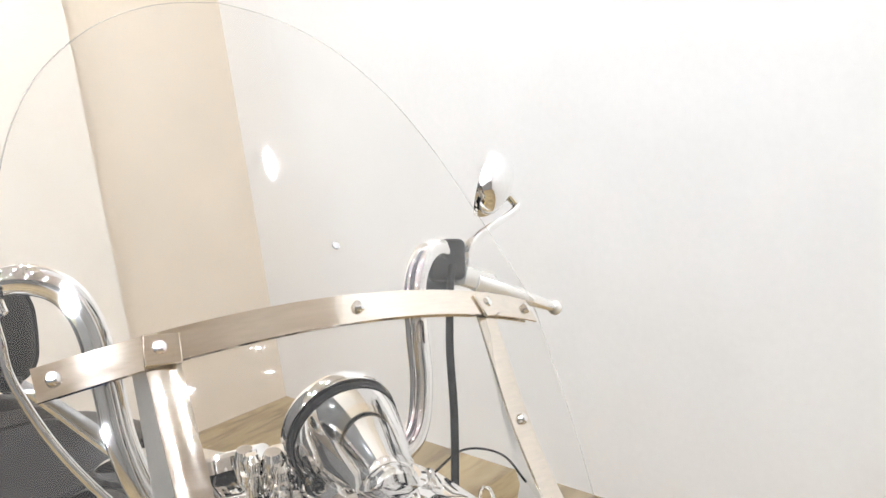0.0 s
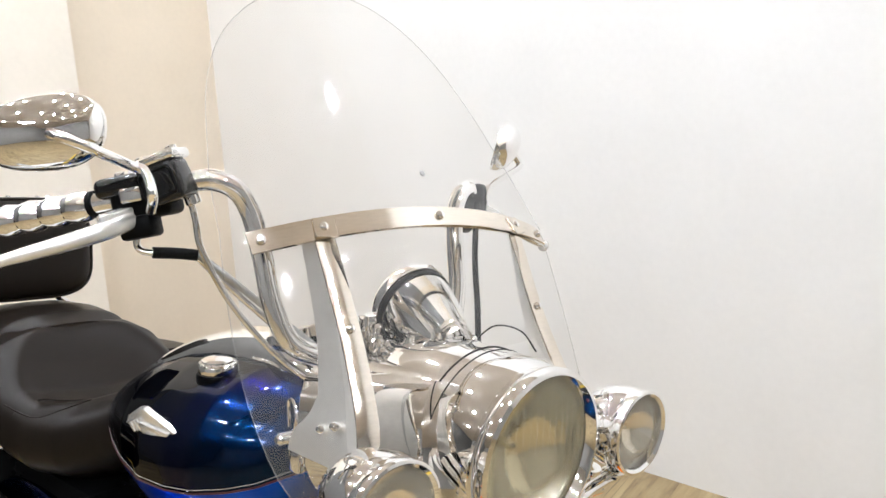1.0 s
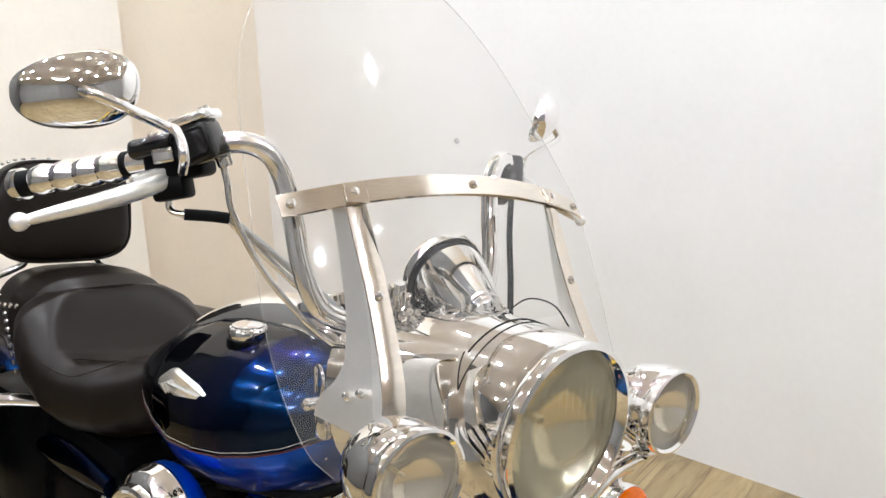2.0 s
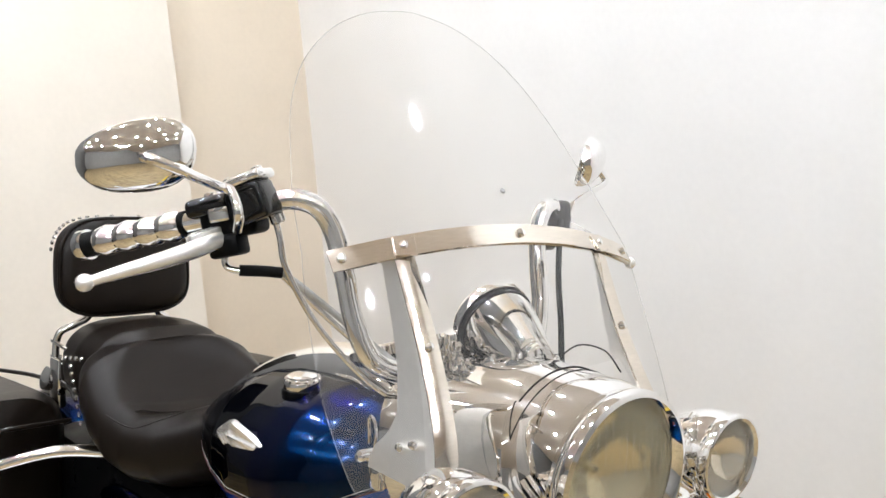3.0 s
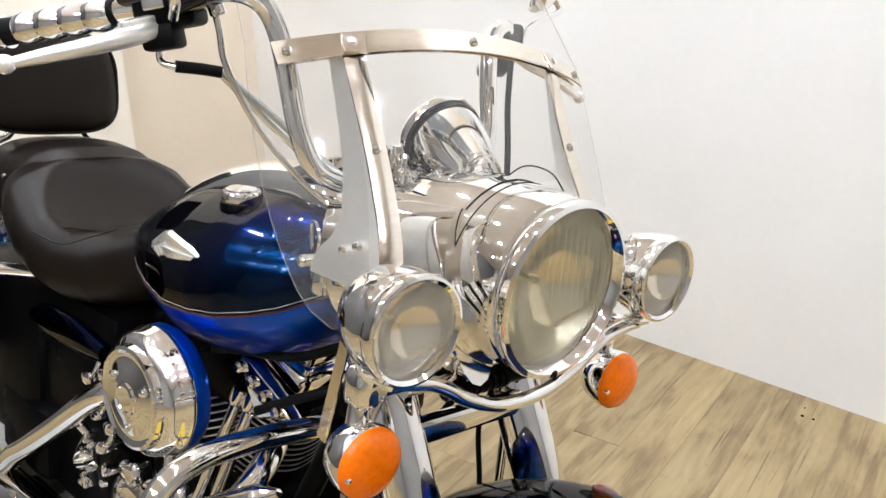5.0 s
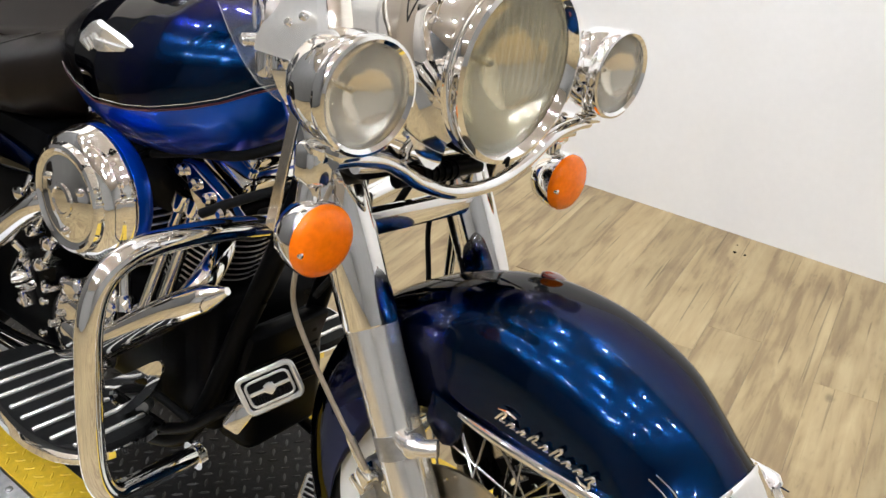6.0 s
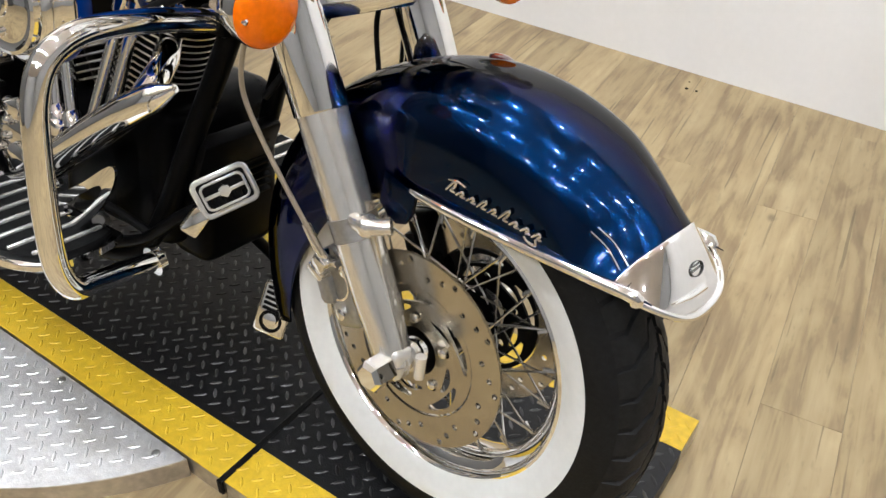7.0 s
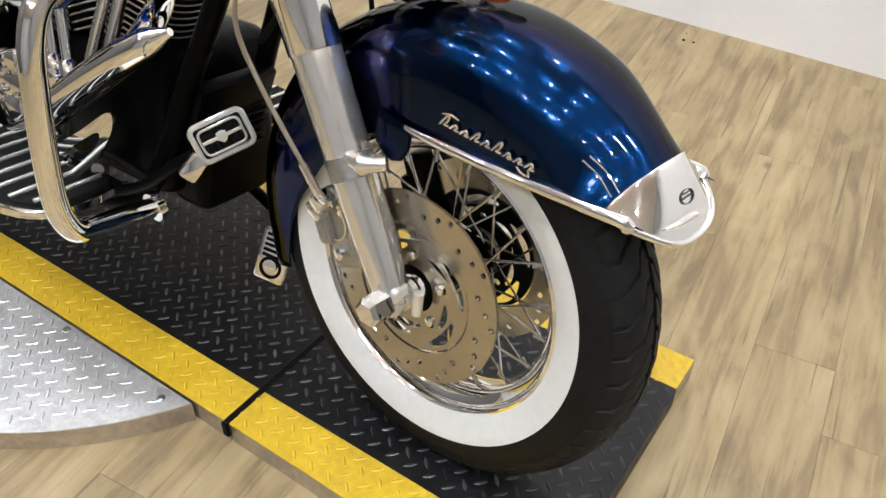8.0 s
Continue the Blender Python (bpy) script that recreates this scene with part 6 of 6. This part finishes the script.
# frame tubes and dark parts behind
for s in (-1, 1):
    bent("frame_downtube", [(-0.36, s * 0.05, 0.82), (-0.40, s * 0.065, 0.66), (-0.47, s * 0.085, 0.47), (-0.53, s * 0.11, 0.30), (-0.60, s * 0.13, 0.235), (-0.8, s * 0.135, 0.215), (-1.25, s * 0.135, 0.22)], 0.0175, BLACK_PAINT, bike, "black frame downtube", BODY)
bent("frame_backbone", [(-0.33, 0, 0.90), (-0.5, 0, 0.86), (-0.9, 0, 0.76), (-1.3, 0, 0.70)], 0.03, BLACK_PAINT, bike, "black frame backbone", BODY)
turned("steering_head", [(-0.10, 0.032), (0.1, 0.032)], BLACK_PAINT, bike, (-0.315, 0, 0.89), (-0.46, 0, 1), "black steering head", m=BODY)
bm = B()
block(bm, (0.42, 0.27, 0.44), Matrix.Translation((-1.12, 0, 0.47)), 0.03)
part("oil_tank", bm, BLACK_PAINT, bike, "black battery and oil box", BODY)
bm = B()
block(bm, (0.22, 0.34, 0.16), Matrix.Translation((-1.22, 0, 0.36)), 0.03)
part("gearbox", bm, BLACK_PAINT, bike, "black gearbox", BODY)
bm = B()
block(bm, (0.34, 0.32, 0.40), Matrix.Translation((-1.34, 0, 0.50)), 0.05)
part("rear_frame_cover", bm, BLACK_PAINT, bike, "black rear frame cover", BODY)
bm = B()
block(bm, (0.22, 0.15, 0.13), Matrix.Translation((-0.74, 0, 0.66)), 0.03)
part("intake_box", bm, BLACK_PAINT, bike, "black intake between the cylinders", BODY)
bm = B()
block(bm, (0.03, 0.17, 0.15), Matrix.Translation((-0.475, 0, 0.40)) @ Matrix.Rotation(radians(18), 4, "Y"), 0.008)
regulator = part("voltage_regulator", bm, BLACK_PAINT, bike, "black finned regulator between the downtubes", BODY)
for k in range(9):
    bm = B()
    block(bm, (0.036, 0.15, 0.003), Matrix.Translation((-0.472, 0, 0.345 + 0.0135 * k)) @ Matrix.Rotation(radians(18), 4, "Y"))
    part("fin", bm, BLACK_PAINT, regulator, "", BODY)
for pts in ([(-0.38, -0.07, 0.80), (-0.46, -0.10, 0.76), (-0.56, -0.11, 0.74), (-0.66, -0.10, 0.71)], [(-0.37, -0.05, 0.74), (-0.45, -0.10, 0.70), (-0.52, -0.12, 0.66)], [(-0.50, -0.13, 0.30), (-0.60, -0.15, 0.33), (-0.68, -0.15, 0.30)], [(-0.86, -0.13, 0.60), (-0.92, -0.15, 0.56), (-0.97, -0.14, 0.48)]):
    bent("wiring_loom", pts, 0.0075, RUBBER, bike, "black wiring loom", BODY)
bent("clutch_line", [(-0.20, 0.02, 0.80), (-0.235, 0.06, 0.755), (-0.25, 0.058, 0.69), (-0.245, 0.066, 0.61), (-0.24, 0.066, 0.56)], 0.004, RUBBER, bike, "dark hose between the fork legs")
bent("speed_cable", [(-0.22, 0.0, 0.80), (-0.26, -0.01, 0.72), (-0.31, -0.03, 0.64), (-0.36, -0.05, 0.56)], 0.0055, RUBBER, bike, "black cable between the fork legs")

# engine guards, floorboards, pedals
for s in (-1, 1):
    g = [(-0.405, s * 0.07, 0.668), (-0.402, s * 0.12, 0.678), (-0.40, s * 0.19, 0.689), (-0.40, s * 0.265, 0.694), (-0.40, s * 0.318, 0.688), (-0.40, s * 0.354, 0.665), (-0.40, s * 0.371, 0.622), (-0.40, s * 0.376, 0.56), (-0.40, s * 0.377, 0.47), (-0.40, s * 0.372, 0.40), (-0.402, s * 0.352, 0.358), (-0.412, s * 0.318, 0.344), (-0.43, s * 0.25, 0.325), (-0.452, s * 0.175, 0.302)]
    guard = bent("engine_guard", g, 0.0162, CHROME, bike, "chrome tubular engine guard", BODY, 18, 6)
    turned("guard_flange", [(-0.006, 0.024), (0.006, 0.024), (0.008, 0.018)], CHROME, guard, (-0.452, s * 0.178, 0.303), (0.1, -s, 0.15), "", 20, BODY)
    bm = B()
    block(bm, (0.05, 0.05, 0.04), Matrix.Translation((-0.405, s * 0.075, 0.672)), 0.008)
    part("guard_clamp", bm, BLACK_PAINT, guard, "", BODY)
    # floorboard
    out = [(-0.56, 0.155), (-0.545, 0.20), (-0.548, 0.27), (-0.58, 0.315), (-0.66, 0.335), (-0.78, 0.325), (-0.88, 0.295), (-0.92, 0.25), (-0.91, 0.19), (-0.88, 0.165)]
    sm = [(p.x, p.y) for p in smooth_line([(x, s * y, 0) for x, y in out + out[:1]], 4)][:-1]
    bm = B()
    prism(bm, sm, 0.012, Matrix.Translation((0, 0, 0.292)), 0.002)
    board = part("floorboard", bm, CHROME, bike, "chrome rider floorboard with ribbed rubber mat", BODY)
    bm = B()
    cx, cy = -0.73, s * 0.245
    prism(bm, [(cx + (x - cx) * 0.93, cy + (y - cy) * 0.86) for x, y in sm], 0.008, Matrix.Translation((0, 0, 0.3015)), 0.002)
    part("rubber_mat", bm, RUBBER, board, "black rubber mat", BODY)
    for k in range(8):
        x = -0.585 - 0.038 * k
        reach = float(np.interp(x, [-0.86, -0.78, -0.66, -0.60, -0.57], [0.285, 0.310, 0.318, 0.308, 0.285]))
        bm = B()
        block(bm, (0.008, reach - 0.175, 0.006), Matrix.Translation((x, s * (reach + 0.175) / 2, 0.3075)), 0.0025, 2)
        part("mat_rib", bm, ALLOY, board, "thin bright rib", BODY)
    bm = B()
    block(bm, (0.05, 0.08, 0.02), Matrix.Translation((-0.66, s * 0.16, 0.278)), 0.006)
    part("board_bracket", bm, CAST, board, "", BODY)
    bm = B()
    block(bm, (0.05, 0.08, 0.02), Matrix.Translation((-0.84, s * 0.16, 0.278)), 0.006)
    part("board_bracket", bm, CAST, board, "", BODY)
    bm = B()
    tube(bm, [(-0.60, s * 0.17, 0.31), (-0.63, s * 0.15, 0.30), (-0.70, s * 0.14, 0.26)], 0.010, 12)
    part("heel_rod", bm, CAST, board, "", BODY)
# brake pedal: a framed pad with two bars and a shield
PAD = Vector((-0.380, -0.103, 0.425))
pn = Vector((0.76, -0.62, 0.20)).normalized()
px = Vector((0.58, 0.70, 0.42))
px = (px - pn * px.dot(pn)).normalized()
py = pn.cross(px)
PM = Matrix.Translation(PAD) @ Matrix(((px.x, py.x, pn.x, 0), (px.y, py.y, pn.y, 0), (px.z, py.z, pn.z, 0), (0, 0, 0, 1)))
bm = B()
for w, h, r, zz, t in ((0.084, 0.057, 0.010, 0.004, 0.0046), (0.066, 0.040, 0.009, 0.008, 0.0022)):
    o = rounded(w, h, r, 4)
    tube(bm, [PM @ Vector((x, y, zz)) for x, y in o + o[:1]], t, 8, 1)
block(bm, (0.066, 0.006, 0.005), PM @ Matrix.Translation((0, 0, 0.005)), 0.002)
prism(bm, [(-0.008, 0.007), (0, 0.010), (0.008, 0.007), (0.009, -0.003), (0, -0.010), (-0.009, -0.003)], 0.009, PM @ Matrix.Translation((0, 0, 0.006)), 0.002)
pedal = part("brake_pedal", bm, ALLOY, bike, "polished metal framed brake pedal pad with shield ornament", BODY)
bm = B()
block(bm, (0.082, 0.055, 0.006), PM @ Matrix.Translation((0, 0, -0.002)), 0.002)
for k in range(8):
    block(bm, (0.0035, 0.014, 0.006), PM @ Matrix.Translation((-0.028 + 0.008 * k, -0.014, 0.004)), 0.001, 1)
part("pedal_rubber", bm, RUBBER, pedal, "black rubber pad", BODY)
bm = B()
block(bm, (0.045, 0.030, 0.024), PM @ Matrix.Translation((-0.060, -0.026, -0.004)) @ Matrix.Rotation(radians(30), 4, "Z"), 0.006, 2)
part("pedal_arm", bm, CHROME, pedal, "chrome pedal arm", BODY)
bent("pedal_lever", [PM @ Vector((-0.02, -0.02, -0.012)), Vector((-0.44, -0.13, 0.37)), Vector((-0.52, -0.14, 0.30)), Vector((-0.60, -0.15, 0.26))], 0.010, BLACK_PAINT, pedal, "black pedal lever", BODY)
bent("side_stand", [(-0.62, 0.12, 0.22), (-0.60, 0.18, 0.14), (-0.58, 0.245, 0.055), (-0.60, 0.265, 0.052)], 0.012, BLACK_PAINT, bike, "black side stand, folded out", BODY)

# ---- crumbs of black rubber on the floor by the wall ----
for x, y, r in ((-0.433, 1.692, 0.0052), (-0.400, 1.697, 0.0045), (-0.450, 1.745, 0.0028)):
    bm = B()
    bmesh.ops.create_icosphere(bm, subdivisions=2, radius=r)
    for v in bm.verts:
        v.co *= 1 + 0.22 * math.sin(900 * v.co.x + 500 * y) * math.cos(700 * v.co.y)
        v.co.z = max(v.co.z * 0.6, -0.35 * r)
    tagged(shape("crumb", bm, RUBBER, Matrix.Translation((x, y, FLOOR_Z + 0.35 * r))), "small black rubber crumb lying on the wooden floor", "debris", "crumbs by the wall")


# ---- floor planks: nearest ones singly, the rest in one sheet ----
PL, PW = 1.22, 0.148
plank_me = {}


def plank_mesh(ln, wd):
    key = (round(ln, 2), round(wd, 3))
    if key not in plank_me:
        bm = B()
        block(bm, (ln - 0.0005, wd - 0.0005, 0.004), EYE3, 0.0004, 1)
        me = bpy.data.meshes.new("plank")
        bm.to_mesh(me)
        bm.free()
        me.materials.append(PLANK)
        plank_me[key] = me
    return plank_me[key]


rng = random.Random(5)
PM_FLOOR = Matrix.Rotation(radians(6.6), 4, "Z")
u = -4.6
while u < 4.6:
    v = -6.2 - rng.random() * PL
    while v < 2.6:
        c = PM_FLOOR @ Vector((u + PW / 2, v + PL / 2, FLOOR_Z - 0.002))
        in_room = ROOM.inverted() @ c
        if WEST_X - 0.08 < in_room.x < EAST_X + 0.08 and SOUTH_Y - 0.55 < in_room.y < WALL_Y + 1.05:
            ends = [PM_FLOOR @ Vector((u + PW / 2, v + e, 0)) for e in (0, PL)]
            cut = max(0.0, max(e.y for e in ends) - (WALL_Y + 0.30))
            ln = PL - cut
            if ln > 0.05:
                ob = new("plank", plank_mesh(ln, PW))
                ob.parent = floor
                ob.matrix_basis = PM_FLOOR @ Matrix.Translation((u + PW / 2, v + ln / 2, FLOOR_Z - 0.002)) @ Matrix.Rotation(radians(90), 4, "Z")
        v += PL
    u += PW
